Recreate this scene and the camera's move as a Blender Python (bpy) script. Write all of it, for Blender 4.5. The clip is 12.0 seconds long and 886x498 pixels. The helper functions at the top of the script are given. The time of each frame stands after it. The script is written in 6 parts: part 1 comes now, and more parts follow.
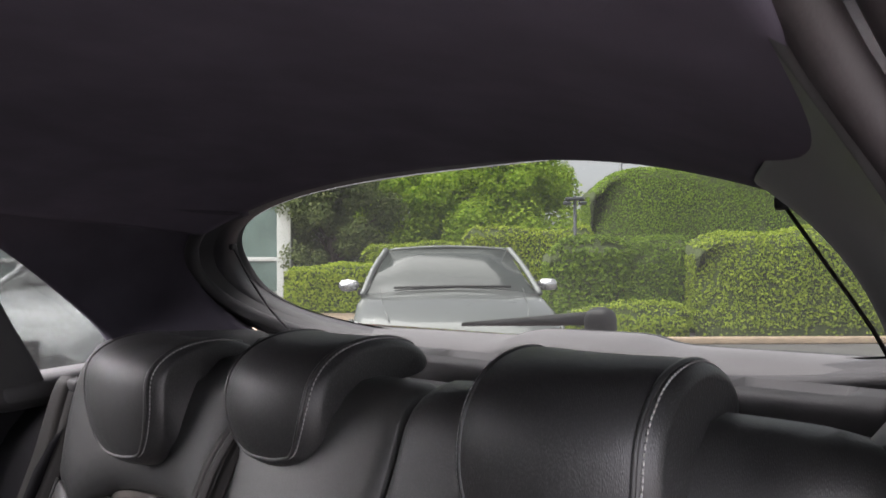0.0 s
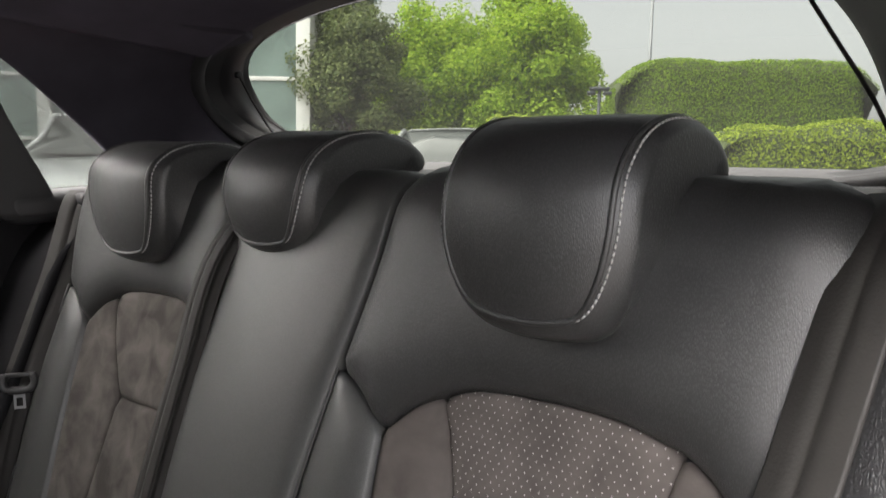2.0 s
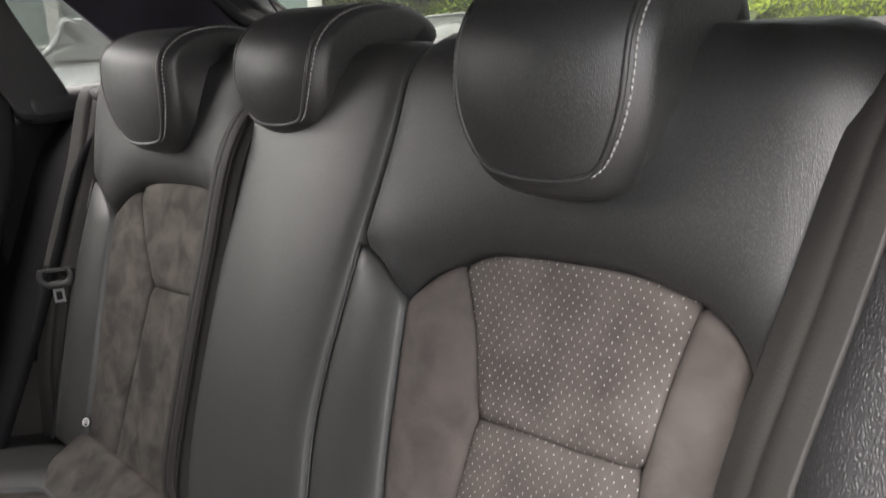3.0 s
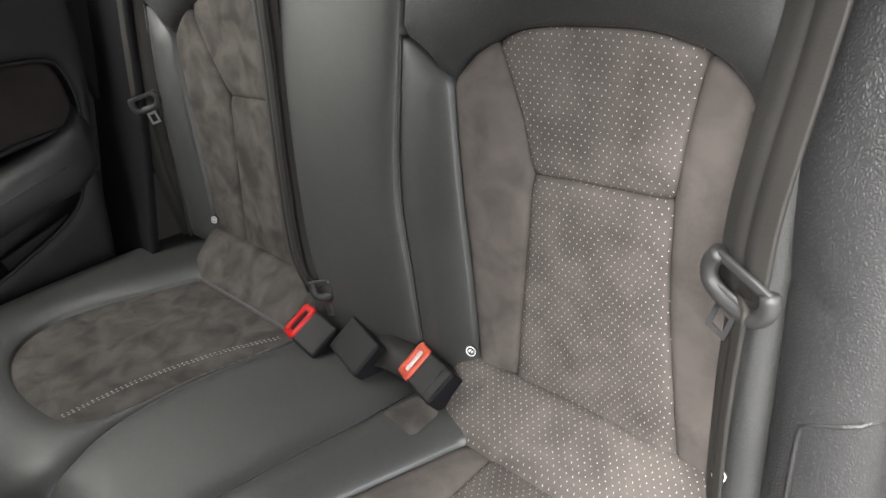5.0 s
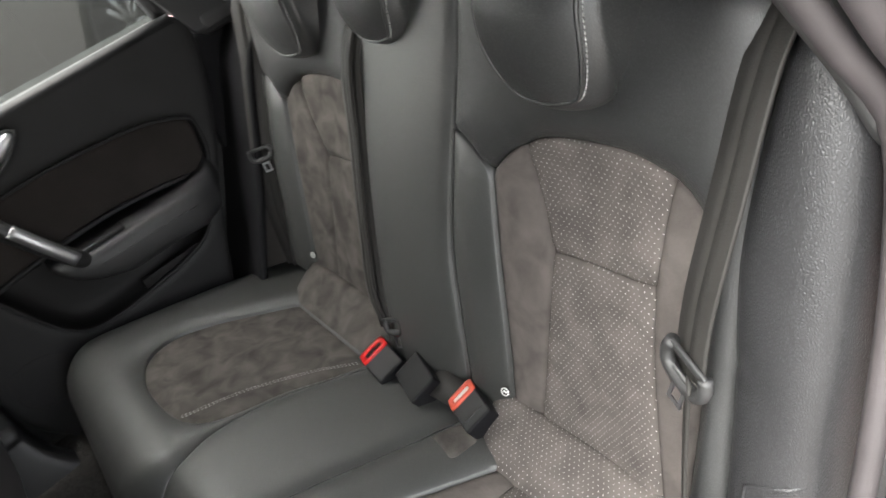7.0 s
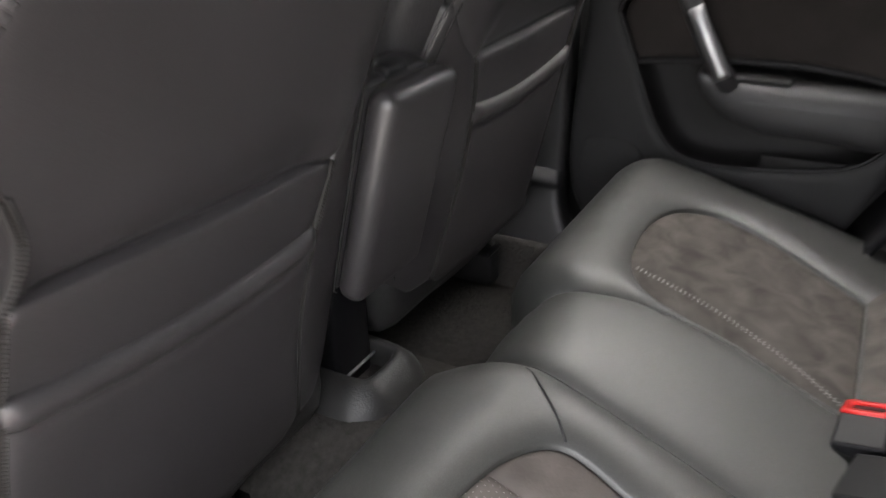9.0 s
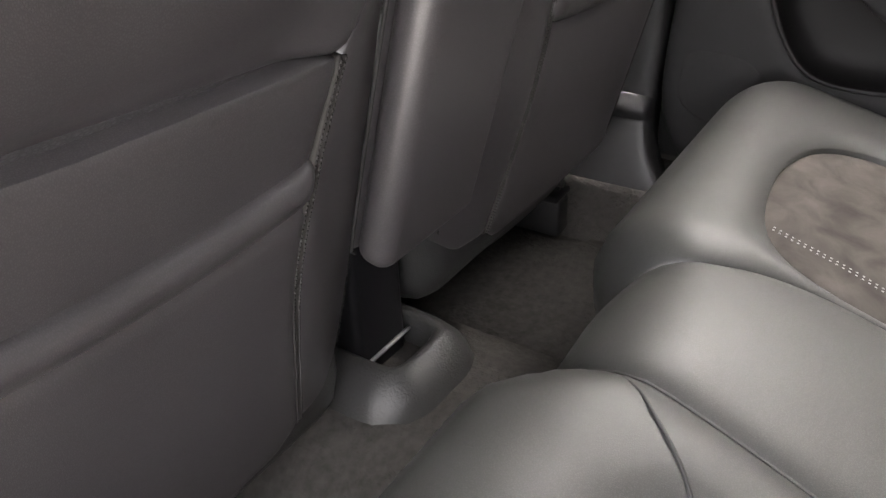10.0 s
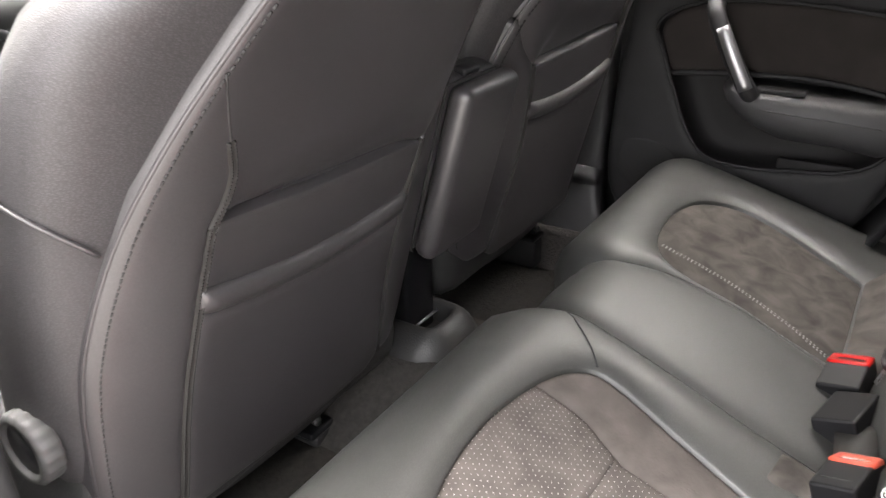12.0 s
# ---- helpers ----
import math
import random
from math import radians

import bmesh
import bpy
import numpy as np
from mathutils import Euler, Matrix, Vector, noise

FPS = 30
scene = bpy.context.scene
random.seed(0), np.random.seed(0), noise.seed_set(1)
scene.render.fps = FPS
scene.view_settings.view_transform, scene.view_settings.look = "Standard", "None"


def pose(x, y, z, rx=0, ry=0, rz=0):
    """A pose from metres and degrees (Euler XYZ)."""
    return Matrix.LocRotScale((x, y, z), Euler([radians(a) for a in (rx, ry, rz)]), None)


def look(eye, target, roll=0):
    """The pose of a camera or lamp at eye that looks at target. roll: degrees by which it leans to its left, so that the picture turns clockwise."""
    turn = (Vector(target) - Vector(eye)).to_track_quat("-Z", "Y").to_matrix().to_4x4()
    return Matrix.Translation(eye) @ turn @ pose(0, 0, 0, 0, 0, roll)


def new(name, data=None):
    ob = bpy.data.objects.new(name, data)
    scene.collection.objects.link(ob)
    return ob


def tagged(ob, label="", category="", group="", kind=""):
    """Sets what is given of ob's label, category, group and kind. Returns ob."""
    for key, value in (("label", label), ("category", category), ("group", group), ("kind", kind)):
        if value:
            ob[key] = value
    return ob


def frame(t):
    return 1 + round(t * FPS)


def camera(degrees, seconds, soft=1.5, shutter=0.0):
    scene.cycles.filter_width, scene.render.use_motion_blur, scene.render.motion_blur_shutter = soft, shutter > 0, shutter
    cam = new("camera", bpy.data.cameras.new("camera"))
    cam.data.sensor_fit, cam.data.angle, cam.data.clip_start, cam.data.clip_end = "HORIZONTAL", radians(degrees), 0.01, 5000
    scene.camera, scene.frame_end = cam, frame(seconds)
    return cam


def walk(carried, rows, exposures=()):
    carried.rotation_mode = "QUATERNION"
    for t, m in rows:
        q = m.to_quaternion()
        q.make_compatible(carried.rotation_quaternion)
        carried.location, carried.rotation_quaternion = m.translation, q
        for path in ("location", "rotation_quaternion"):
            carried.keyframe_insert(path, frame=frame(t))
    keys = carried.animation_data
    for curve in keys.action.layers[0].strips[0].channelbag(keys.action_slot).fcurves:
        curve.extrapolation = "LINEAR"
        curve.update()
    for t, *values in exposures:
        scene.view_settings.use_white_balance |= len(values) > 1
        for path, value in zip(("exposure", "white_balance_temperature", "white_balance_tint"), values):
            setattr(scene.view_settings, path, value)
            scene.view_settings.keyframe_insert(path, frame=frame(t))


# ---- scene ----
cam = camera(60.75, 12.0, 1.5, 0.4)
PATH = [
    (0, (0.5919, -0.3676, 1.2201), (-0.7028, 1.1563, 1.2571), -0.28),
    (0.5, (0.5972, -0.3686, 1.1872), (-0.7097, 1.1452, 1.1762), 0.64),
    (1, (0.6002, -0.3657, 1.1583), (-0.7142, 1.1399, 1.0844), 1.30),
    (1.5, (0.6039, -0.3546, 1.1376), (-0.7142, 1.1419, 0.9863), 1.55),
    (2, (0.6113, -0.3523, 1.1186), (-0.7101, 1.1288, 0.8728), 1.28),
    (2.5, (0.6156, -0.3555, 1.1061), (-0.7094, 1.0987, 0.7462), 0.41),
    (3, (0.6190, -0.3515, 1.0991), (-0.7141, 1.0445, 0.5756), -1.76),
    (3.5, (0.6310, -0.3553, 1.0902), (-0.7048, 0.9630, 0.3989), -4.48),
    (3.7, (0.6330, -0.3534, 1.0948), (-0.7033, 0.9200, 0.3247), -6.11),
    (5.3, (0.7246, -0.3642, 1.2284), (-0.6340, 0.5126, 0.0513), -21.24),
    (5.5, (0.7569, -0.3621, 1.2583), (-0.6343, 0.4799, 0.0939), -22.18),
    (6, (0.8015, -0.3433, 1.2978), (-0.6327, 0.4660, 0.1630), -23.05),
    (6.5, (0.8144, -0.3389, 1.3038), (-0.6537, 0.4538, 0.2009), -22.89),
    (6.7, (0.8148, -0.3398, 1.3050), (-0.6590, 0.4482, 0.2064), -22.83),
    (8.3, (1.0419, -0.1003, 1.2850), (-0.8182, -0.4977, 0.6669), -4.22),
    (8.4, (1.0180, -0.0687, 1.2559), (-0.8144, -0.5885, 0.6458), -3.06),
    (8.5, (0.9594, -0.0533, 1.2440), (-0.8102, -0.6972, 0.5702), -1.58),
    (8.8, (0.7838, -0.1307, 1.1486), (-0.8451, -0.9133, 0.2918), 1.35),
    (9, (0.6634, -0.1716, 1.0866), (-0.8879, -1.0087, 0.1418), 1.35),
    (9.5, (0.4989, -0.2696, 0.9776), (-0.9633, -1.1305, -0.0810), 1.15),
    (10, (0.4636, -0.2939, 0.9722), (-0.9487, -1.1918, -0.1229), 0.95),
    (10.5, (0.5373, -0.2534, 1.0199), (-0.8773, -1.1700, -0.0566), 1.48),
    (11, (0.6522, -0.1981, 1.0671), (-0.7873, -1.1264, 0.0345), 1.78),
    (11.5, (0.7520, -0.1492, 1.0955), (-0.7231, -1.0814, 0.1183), 1.95),
    (12, (0.8545, -0.1036, 1.1226), (-0.6644, -1.0264, 0.2053), 2.10),
]
EXPOSE = [(0.0, 3.28, 6350, 20), (1.0, 3.36, 6600, 14), (2.5, 3.54, 6650, 13), (3.5, 3.72, 6650, 12), (5.5, 3.85, 6550, 8), (6.7, 3.87, 6550, 8), (8.5, 3.83, 6480, 10), (9.0, 4.25, 6650, 12), (9.5, 4.74, 6800, 13), (10.5, 5.0, 6850, 16), (11.0, 4.9, 6850, 16), (12.0, 4.53, 6800, 13)]
walk(cam, [(t, look(eye, target, roll)) for t, eye, target, roll in PATH], EXPOSE)

# ---- daylight: bright overcast sky, broad soft sun ----
world = bpy.data.worlds.new("overcast")
scene.world = world
world.use_nodes = True
wn, wl = world.node_tree.nodes, world.node_tree.links
sky = wn.new("ShaderNodeTexSky")
sky.sky_type, sky.sun_disc = "NISHITA", False
sky.sun_elevation, sky.sun_rotation = radians(63), radians(172)
sky.air_density, sky.dust_density = 1.0, 3.0
pale = wn.new("ShaderNodeHueSaturation")
pale.inputs["Saturation"].default_value = 0.12
wl.new(sky.outputs[0], pale.inputs["Color"])
wl.new(pale.outputs[0], wn["Background"].inputs["Color"])
wn["Background"].inputs["Strength"].default_value = 0.115
sun = new("sun", bpy.data.lights.new("sun", "SUN"))
sun.data.energy, sun.data.angle, sun.data.color = 4.5, radians(110), (1, 0.97, 0.93)
sun.matrix_world = look((0, 0, 0), (0.34, 0.42, -0.84))


# ---- materials ----
def material(name, colour, rough=0.5, metal=0.0, grain=0.0, grain_size=300.0, vary=0.15, vary_size=12.0, tint=None, spec=0.5, coat=0.0, kind="noise", warp=0.0, stretch=(1.35, 0.8, 0.8)):
    """A procedural surface: base colour with broad variation, and fine relief of the given depth in metres; voronoi
    grain also darkens its creases.
    """
    m = bpy.data.materials.new(name)
    m.use_nodes = True
    n, l = m.node_tree.nodes, m.node_tree.links
    b = n["Principled BSDF"]
    b.inputs["Roughness"].default_value, b.inputs["Metallic"].default_value = rough, metal
    b.inputs["Specular IOR Level"].default_value = spec
    b.inputs["Coat Weight"].default_value = coat
    co = n.new("ShaderNodeTexCoord")
    big = n.new("ShaderNodeTexNoise")
    big.inputs["Scale"].default_value, big.inputs["Detail"].default_value, big.inputs["Distortion"].default_value = vary_size, 5, warp
    l.new(co.outputs["Object"], big.inputs["Vector"])
    ramp = n.new("ShaderNodeValToRGB")
    low = [c * (1 - vary) for c in colour]
    high = [min(1, c * (1 + vary)) for c in (tint or colour)]
    ramp.color_ramp.elements[0].position, ramp.color_ramp.elements[1].position = 0.3, 0.7
    ramp.color_ramp.elements[0].color, ramp.color_ramp.elements[1].color = (*low, 1), (*high, 1)
    l.new(big.outputs["Fac"], ramp.inputs["Fac"])
    l.new(ramp.outputs["Color"], b.inputs["Base Color"])
    rr = n.new("ShaderNodeMapRange")
    rr.inputs["To Min"].default_value, rr.inputs["To Max"].default_value = max(0.02, rough - 0.06), min(1, rough + 0.06)
    l.new(big.outputs["Fac"], rr.inputs["Value"])
    l.new(rr.outputs[0], b.inputs["Roughness"])
    if grain:
        if kind == "voronoi":
            fine = n.new("ShaderNodeTexVoronoi")
            fine.feature = "DISTANCE_TO_EDGE"
            out = fine.outputs["Distance"]
        else:
            fine = n.new("ShaderNodeTexNoise")
            fine.inputs["Detail"].default_value = 3
            out = fine.outputs["Fac"]
        fine.inputs["Scale"].default_value = grain_size
        if kind == "voronoi":
            long = n.new("ShaderNodeMapping")
            long.inputs["Scale"].default_value = stretch
            l.new(co.outputs["Object"], long.inputs["Vector"])
            l.new(long.outputs[0], fine.inputs["Vector"])
        else:
            l.new(co.outputs["Object"], fine.inputs["Vector"])
        bump = n.new("ShaderNodeBump")
        bump.inputs["Strength"].default_value, bump.inputs["Distance"].default_value = 0.6, grain
        l.new(out, bump.inputs["Height"])
        l.new(bump.outputs[0], b.inputs["Normal"])
        # Shading of the grain put into the colour: creases darker, cells paler.
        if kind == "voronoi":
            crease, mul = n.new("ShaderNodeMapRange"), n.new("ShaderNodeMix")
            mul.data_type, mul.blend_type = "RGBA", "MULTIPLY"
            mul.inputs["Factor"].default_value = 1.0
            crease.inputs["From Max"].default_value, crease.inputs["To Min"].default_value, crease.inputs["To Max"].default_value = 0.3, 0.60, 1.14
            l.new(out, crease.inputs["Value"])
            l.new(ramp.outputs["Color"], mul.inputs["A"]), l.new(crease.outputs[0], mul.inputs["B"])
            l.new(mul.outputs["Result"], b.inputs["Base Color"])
    return m


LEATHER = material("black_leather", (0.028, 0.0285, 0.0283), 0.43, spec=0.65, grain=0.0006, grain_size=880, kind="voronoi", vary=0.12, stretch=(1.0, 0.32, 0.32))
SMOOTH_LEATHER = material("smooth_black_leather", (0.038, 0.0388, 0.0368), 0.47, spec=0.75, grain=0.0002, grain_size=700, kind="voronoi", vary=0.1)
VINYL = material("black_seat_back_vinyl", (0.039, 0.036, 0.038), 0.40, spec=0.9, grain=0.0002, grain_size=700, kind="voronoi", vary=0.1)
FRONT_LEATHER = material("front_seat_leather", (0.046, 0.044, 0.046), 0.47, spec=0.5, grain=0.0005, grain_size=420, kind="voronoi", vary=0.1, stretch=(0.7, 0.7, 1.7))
# Seat suede again, more mottled, with the far side's shade put into its colour.
DIM_SUEDE = material("dim_grey_brown_suede", (0.068, 0.062, 0.057), 0.95, grain=0.0008, grain_size=260, vary=0.42, vary_size=25, spec=0.12, warp=0.5)
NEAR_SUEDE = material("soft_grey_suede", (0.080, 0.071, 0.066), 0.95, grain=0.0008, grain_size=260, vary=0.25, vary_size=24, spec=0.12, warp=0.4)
PLASTIC = material("black_plastic", (0.014, 0.014, 0.015), 0.45, spec=0.5, grain=0.0004, grain_size=700)
SOFT_TRIM = material("dark_soft_trim", (0.026, 0.026, 0.027), 0.55, grain=0.0004, grain_size=600)
CLOTH = material("black_headliner_cloth", (0.078, 0.070, 0.090), 0.95, grain=0.0005, grain_size=900, spec=0.1)
CARPET = material("dark_grey_carpet", (0.040, 0.038, 0.036), 0.98, grain=0.005, grain_size=170, vary=0.25, vary_size=95, spec=0.05)
WEBBING = material("black_belt_webbing", (0.021, 0.0197, 0.0182), 0.62, spec=0.25, grain=0.0004, grain_size=500)
CHROME = material("polished_steel", (0.75, 0.75, 0.76), 0.15, 1.0, vary=0.03)
SATIN = material("satin_aluminium", (0.42, 0.42, 0.43), 0.42, 1.0, vary=0.04)
RED = material("red_button", (0.42, 0.008, 0.008), 0.3, spec=0.3, vary=0.05)
FADED_RED = material("faded_red_button", (0.50, 0.075, 0.045), 0.4, spec=0.3, vary=0.08, vary_size=60)
THREAD = material("pale_grey_thread", (0.34, 0.34, 0.33), 0.8, vary=0.1)
GREY_PAINT = material("silver_grey_car_paint", (0.13, 0.14, 0.134), 0.3, 0.3, vary=0.03, coat=0.8)
WHITE_PAINT = material("white_car_paint", (0.75, 0.76, 0.77), 0.25, vary=0.03, coat=0.8)
DARK_PAINT = material("dark_grey_car_paint", (0.030, 0.032, 0.026), 0.36, 0.0, vary=0.05, coat=0.15)
RUBBER = material("tyre_rubber", (0.02, 0.02, 0.02), 0.8, grain=0.001, grain_size=80)
SEAL = material("grey_rubber_door_seal", (0.038, 0.033, 0.034), 0.6, grain=0.0004, grain_size=500)
TARMAC = material("tarmac", (0.092, 0.088, 0.084), 0.9, grain=0.006, grain_size=120, vary=0.25, vary_size=3)
BARK = material("bark", (0.10, 0.08, 0.06), 0.9, grain=0.01, grain_size=30)
RENDERING = material("white_building_cladding", (0.72, 0.72, 0.70), 0.7, vary=0.05, vary_size=2)
STEEL = material("galvanised_post", (0.25, 0.26, 0.27), 0.5, 0.6)


def glass(name, tint=(0.93, 0.96, 0.95), gloss=0.5, veil=0.0):
    """Thin clear or tinted glass with a mirror gloss that grows at grazing angles, and a pale film that lays haze over
    the view.
    """
    m = bpy.data.materials.new(name)
    m.use_nodes = True
    n, l = m.node_tree.nodes, m.node_tree.links
    n.remove(n["Principled BSDF"])
    t, g, mix = n.new("ShaderNodeBsdfTransparent"), n.new("ShaderNodeBsdfGlossy"), n.new("ShaderNodeMixShader")
    lw, pw, mu = n.new("ShaderNodeLayerWeight"), n.new("ShaderNodeMath"), n.new("ShaderNodeMath")
    t.inputs[0].default_value, g.inputs["Roughness"].default_value = (*tint, 1), 0.02
    pw.operation, pw.inputs[1].default_value = "POWER", 4.0
    mu.operation, mu.inputs[1].default_value, mu.inputs[2].default_value = "MULTIPLY_ADD", gloss, 0.03
    l.new(lw.outputs["Facing"], pw.inputs[0]), l.new(pw.outputs[0], mu.inputs[0]), l.new(mu.outputs[0], mix.inputs[0])
    l.new(t.outputs[0], mix.inputs[1]), l.new(g.outputs[0], mix.inputs[2])
    # Haze over the view is painted in: a weak pale translucent layer.
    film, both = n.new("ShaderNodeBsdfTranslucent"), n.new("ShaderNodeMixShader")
    film.inputs[0].default_value, both.inputs[0].default_value = (0.8, 0.8, 0.78, 1), veil
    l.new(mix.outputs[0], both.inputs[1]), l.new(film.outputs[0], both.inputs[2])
    l.new(both.outputs[0], n["Material Output"].inputs[0])
    return m


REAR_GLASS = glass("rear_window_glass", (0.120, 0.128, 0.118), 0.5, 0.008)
QUARTER_GLASS = glass("quarter_window_glass", (0.185, 0.195, 0.188), 0.5, 0.008)
SIDE_GLASS = glass("side_window_glass", (0.31, 0.325, 0.317), 0.4, 0.004)
GLASS = glass("windscreen_glass", (0.45, 0.475, 0.465))
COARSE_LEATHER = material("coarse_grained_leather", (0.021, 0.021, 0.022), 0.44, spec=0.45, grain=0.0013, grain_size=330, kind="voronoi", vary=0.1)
GRAINED = material("coarse_grained_plastic", (0.020, 0.020, 0.020), 0.42, spec=0.5, grain=0.0012, grain_size=380)
TONGUE_GREY = material("worn_grey_plastic", (0.024, 0.024, 0.024), 0.5, grain=0.0004, grain_size=500)
PALE = material("pale_print", (0.7, 0.7, 0.68), 0.6, vary=0.05)


def perforated():
    """Suede pierced by rows of small holes backed in white."""
    m = NEAR_SUEDE.copy()
    m.name = "perforated_suede"
    n, l = m.node_tree.nodes, m.node_tree.links
    b = n["Principled BSDF"]
    was = b.inputs["Base Color"].links[0].from_socket
    uv, mp, vo, lt, mix = n.new("ShaderNodeUVMap"), n.new("ShaderNodeMapping"), n.new("ShaderNodeTexVoronoi"), n.new("ShaderNodeMath"), n.new("ShaderNodeMix")
    uv.uv_map = "cloth"
    mp.inputs["Rotation"].default_value = (0, 0, radians(45))
    mp.inputs["Scale"].default_value = (178, 134, 1)
    vo.voronoi_dimensions = "2D"
    vo.inputs["Randomness"].default_value, vo.inputs["Scale"].default_value = 0.06, 1.0
    lt.operation, lt.inputs[1].default_value = "LESS_THAN", 0.088
    mix.data_type = "RGBA"
    mix.inputs["B"].default_value = (0.36, 0.35, 0.335, 1)
    l.new(uv.outputs[0], mp.inputs["Vector"]), l.new(mp.outputs[0], vo.inputs["Vector"])
    l.new(vo.outputs["Distance"], lt.inputs[0]), l.new(lt.outputs[0], mix.inputs["Factor"])
    l.new(was, mix.inputs["A"]), l.new(mix.outputs["Result"], b.inputs["Base Color"])
    return m


PERFORATED = perforated()
DARK_THREAD = material("dark_grey_thread", (0.022, 0.021, 0.021), 0.8, vary=0.1)
DOOR_SUEDE = material("dark_brown_suede", (0.028, 0.0245, 0.023), 0.95, grain=0.0008, grain_size=260, vary=0.2, vary_size=12, spec=0.15)
GREY_TRIM = material("pale_grey_trim", (0.30, 0.30, 0.29), 0.7, vary=0.05)



BUCKLE_BLACK = material("glossy_black_plastic", (0.007, 0.007, 0.008), 0.42, spec=0.16, vary=0.1)
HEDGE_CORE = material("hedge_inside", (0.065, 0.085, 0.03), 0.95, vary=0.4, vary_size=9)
CAR_GLASS = material("reflecting_car_window", (0.055, 0.062, 0.058), 0.12, vary=0.1, spec=0.6)
MIRROR_CAP = material("satin_mirror_cap", (0.7, 0.7, 0.71), 0.22, 0.85, vary=0.05)
LAMP_GLASS = material("headlight_glass", (0.62, 0.63, 0.64), 0.12, 0.3, vary=0.15, vary_size=20, coat=1.0)
OFFICE_GLASS = material("greenish_office_glass", (0.16, 0.22, 0.20), 0.12, vary=0.25, vary_size=0.6, spec=0.8)
BRICK_TAN = material("tan_paving", (0.36, 0.27, 0.19), 0.9, grain=0.004, grain_size=60, vary=0.2, vary_size=5)


def foliage(name, dark, light, back=0.35):
    """Leaves that differ one from another and let some light through."""
    m = bpy.data.materials.new(name)
    m.use_nodes = True
    n, l = m.node_tree.nodes, m.node_tree.links
    b = n["Principled BSDF"]
    b.inputs["Roughness"].default_value = 0.55
    b.inputs["Specular IOR Level"].default_value = 0.15
    geo, ramp = n.new("ShaderNodeNewGeometry"), n.new("ShaderNodeValToRGB")
    ramp.color_ramp.elements[0].color, ramp.color_ramp.elements[1].color = (*dark, 1), (*light, 1)
    l.new(geo.outputs["Random Per Island"], ramp.inputs["Fac"])
    l.new(ramp.outputs["Color"], b.inputs["Base Color"])
    tr, mix = n.new("ShaderNodeBsdfTranslucent"), n.new("ShaderNodeMixShader")
    l.new(ramp.outputs["Color"], tr.inputs["Color"])
    mix.inputs[0].default_value = back
    l.new(b.outputs[0], mix.inputs[1]), l.new(tr.outputs[0], mix.inputs[2])
    l.new(mix.outputs[0], n["Material Output"].inputs[0])
    return m


HEDGE = foliage("hedge_leaves", (0.150, 0.215, 0.020), (0.380, 0.470, 0.052))
HEDGE_DARK = foliage("laurel_leaves", (0.065, 0.115, 0.014), (0.225, 0.330, 0.036))
HEDGE_GOLD = foliage("golden_hedge_leaves", (0.180, 0.262, 0.022), (0.420, 0.500, 0.052))
HEDGE_TALL = foliage("conifer_hedge_leaves", (0.110, 0.190, 0.022), (0.300, 0.430, 0.046))
LEAF = foliage("tree_leaves", (0.182, 0.299, 0.026), (0.468, 0.620, 0.065), 0.5)
LEAF_DARK = foliage("dark_tree_leaves", (0.091, 0.130, 0.046), (0.221, 0.260, 0.091))
DOOR_TRIM = material("black_door_trim", (0.0175, 0.0175, 0.0183), 0.6, spec=0.25, grain=0.0004, grain_size=600)
DOOR_SATIN = material("satin_black_moulding", (0.008, 0.0078, 0.008), 0.55, spec=0.16, vary=0.1)
SPEAKER = material("perforated_speaker_grille", (0.010, 0.010, 0.011), 0.7, grain=0.001, grain_size=900, kind="voronoi")
SEAL_BLACK = material("soft_black_seal", (0.022, 0.022, 0.023), 0.6, grain=0.0004, grain_size=500)
GREY_PLASTIC = material("dark_grey_satin_plastic", (0.052, 0.052, 0.052), 0.5, grain=0.0003, grain_size=700)
BODY_PAINT = material("dark_red_car_paint", (0.16, 0.02, 0.022), 0.25, 0.1, vary=0.05, coat=0.8)
# Headliner cloth again, darkened to paint shade onto the far C-pillar lining.
CLOTH_SHADED = material("shaded_headliner_cloth", (0.050, 0.046, 0.058), 0.95, grain=0.0005, grain_size=900, spec=0.1)
STRIPE_BLUE = material("blue_van_stripe", (0.03, 0.10, 0.42), 0.35, vary=0.05)
PILLAR_GREY = material("dark_grey_pillar_plastic", (0.046, 0.046, 0.046), 0.5, spec=0.5, grain=0.0003, grain_size=700)
LAMP_PAINT = material("dark_painted_steel", (0.05, 0.055, 0.06), 0.5, 0.2)
ARCH_BLACK = material("matt_black_lining", (0.008, 0.008, 0.009), 0.8, spec=0.12, grain=0.0005, grain_size=500)
FRAME_GREY = material("matt_grey_window_frame", (0.030, 0.030, 0.030), 0.95, spec=0.05, vary=0.08)
DIAL = material("mid_grey_plastic", (0.060, 0.060, 0.060), 0.5, vary=0.06)
from mathutils.geometry import delaunay_2d_cdt


# ---- mesh helpers ----
def part(name, bm, mat, parent=None, label="", smooth=True):
    """Links a bmesh as one mesh object, under a thing if one is given."""
    me = bpy.data.meshes.new(name)
    bmesh.ops.recalc_face_normals(bm, faces=bm.faces)
    for f in bm.faces:
        f.smooth = smooth
    bm.to_mesh(me)
    bm.free()
    me.materials.append(mat)
    ob = new(name, me)
    ob.parent = parent
    return tagged(ob, label) if label else ob


def thing(name, label, category, group="", kind="", at=(0, 0, 0)):
    ob = new(name)
    ob.location = at
    ob.empty_display_size = 0.05
    return tagged(ob, label, category, group, kind)


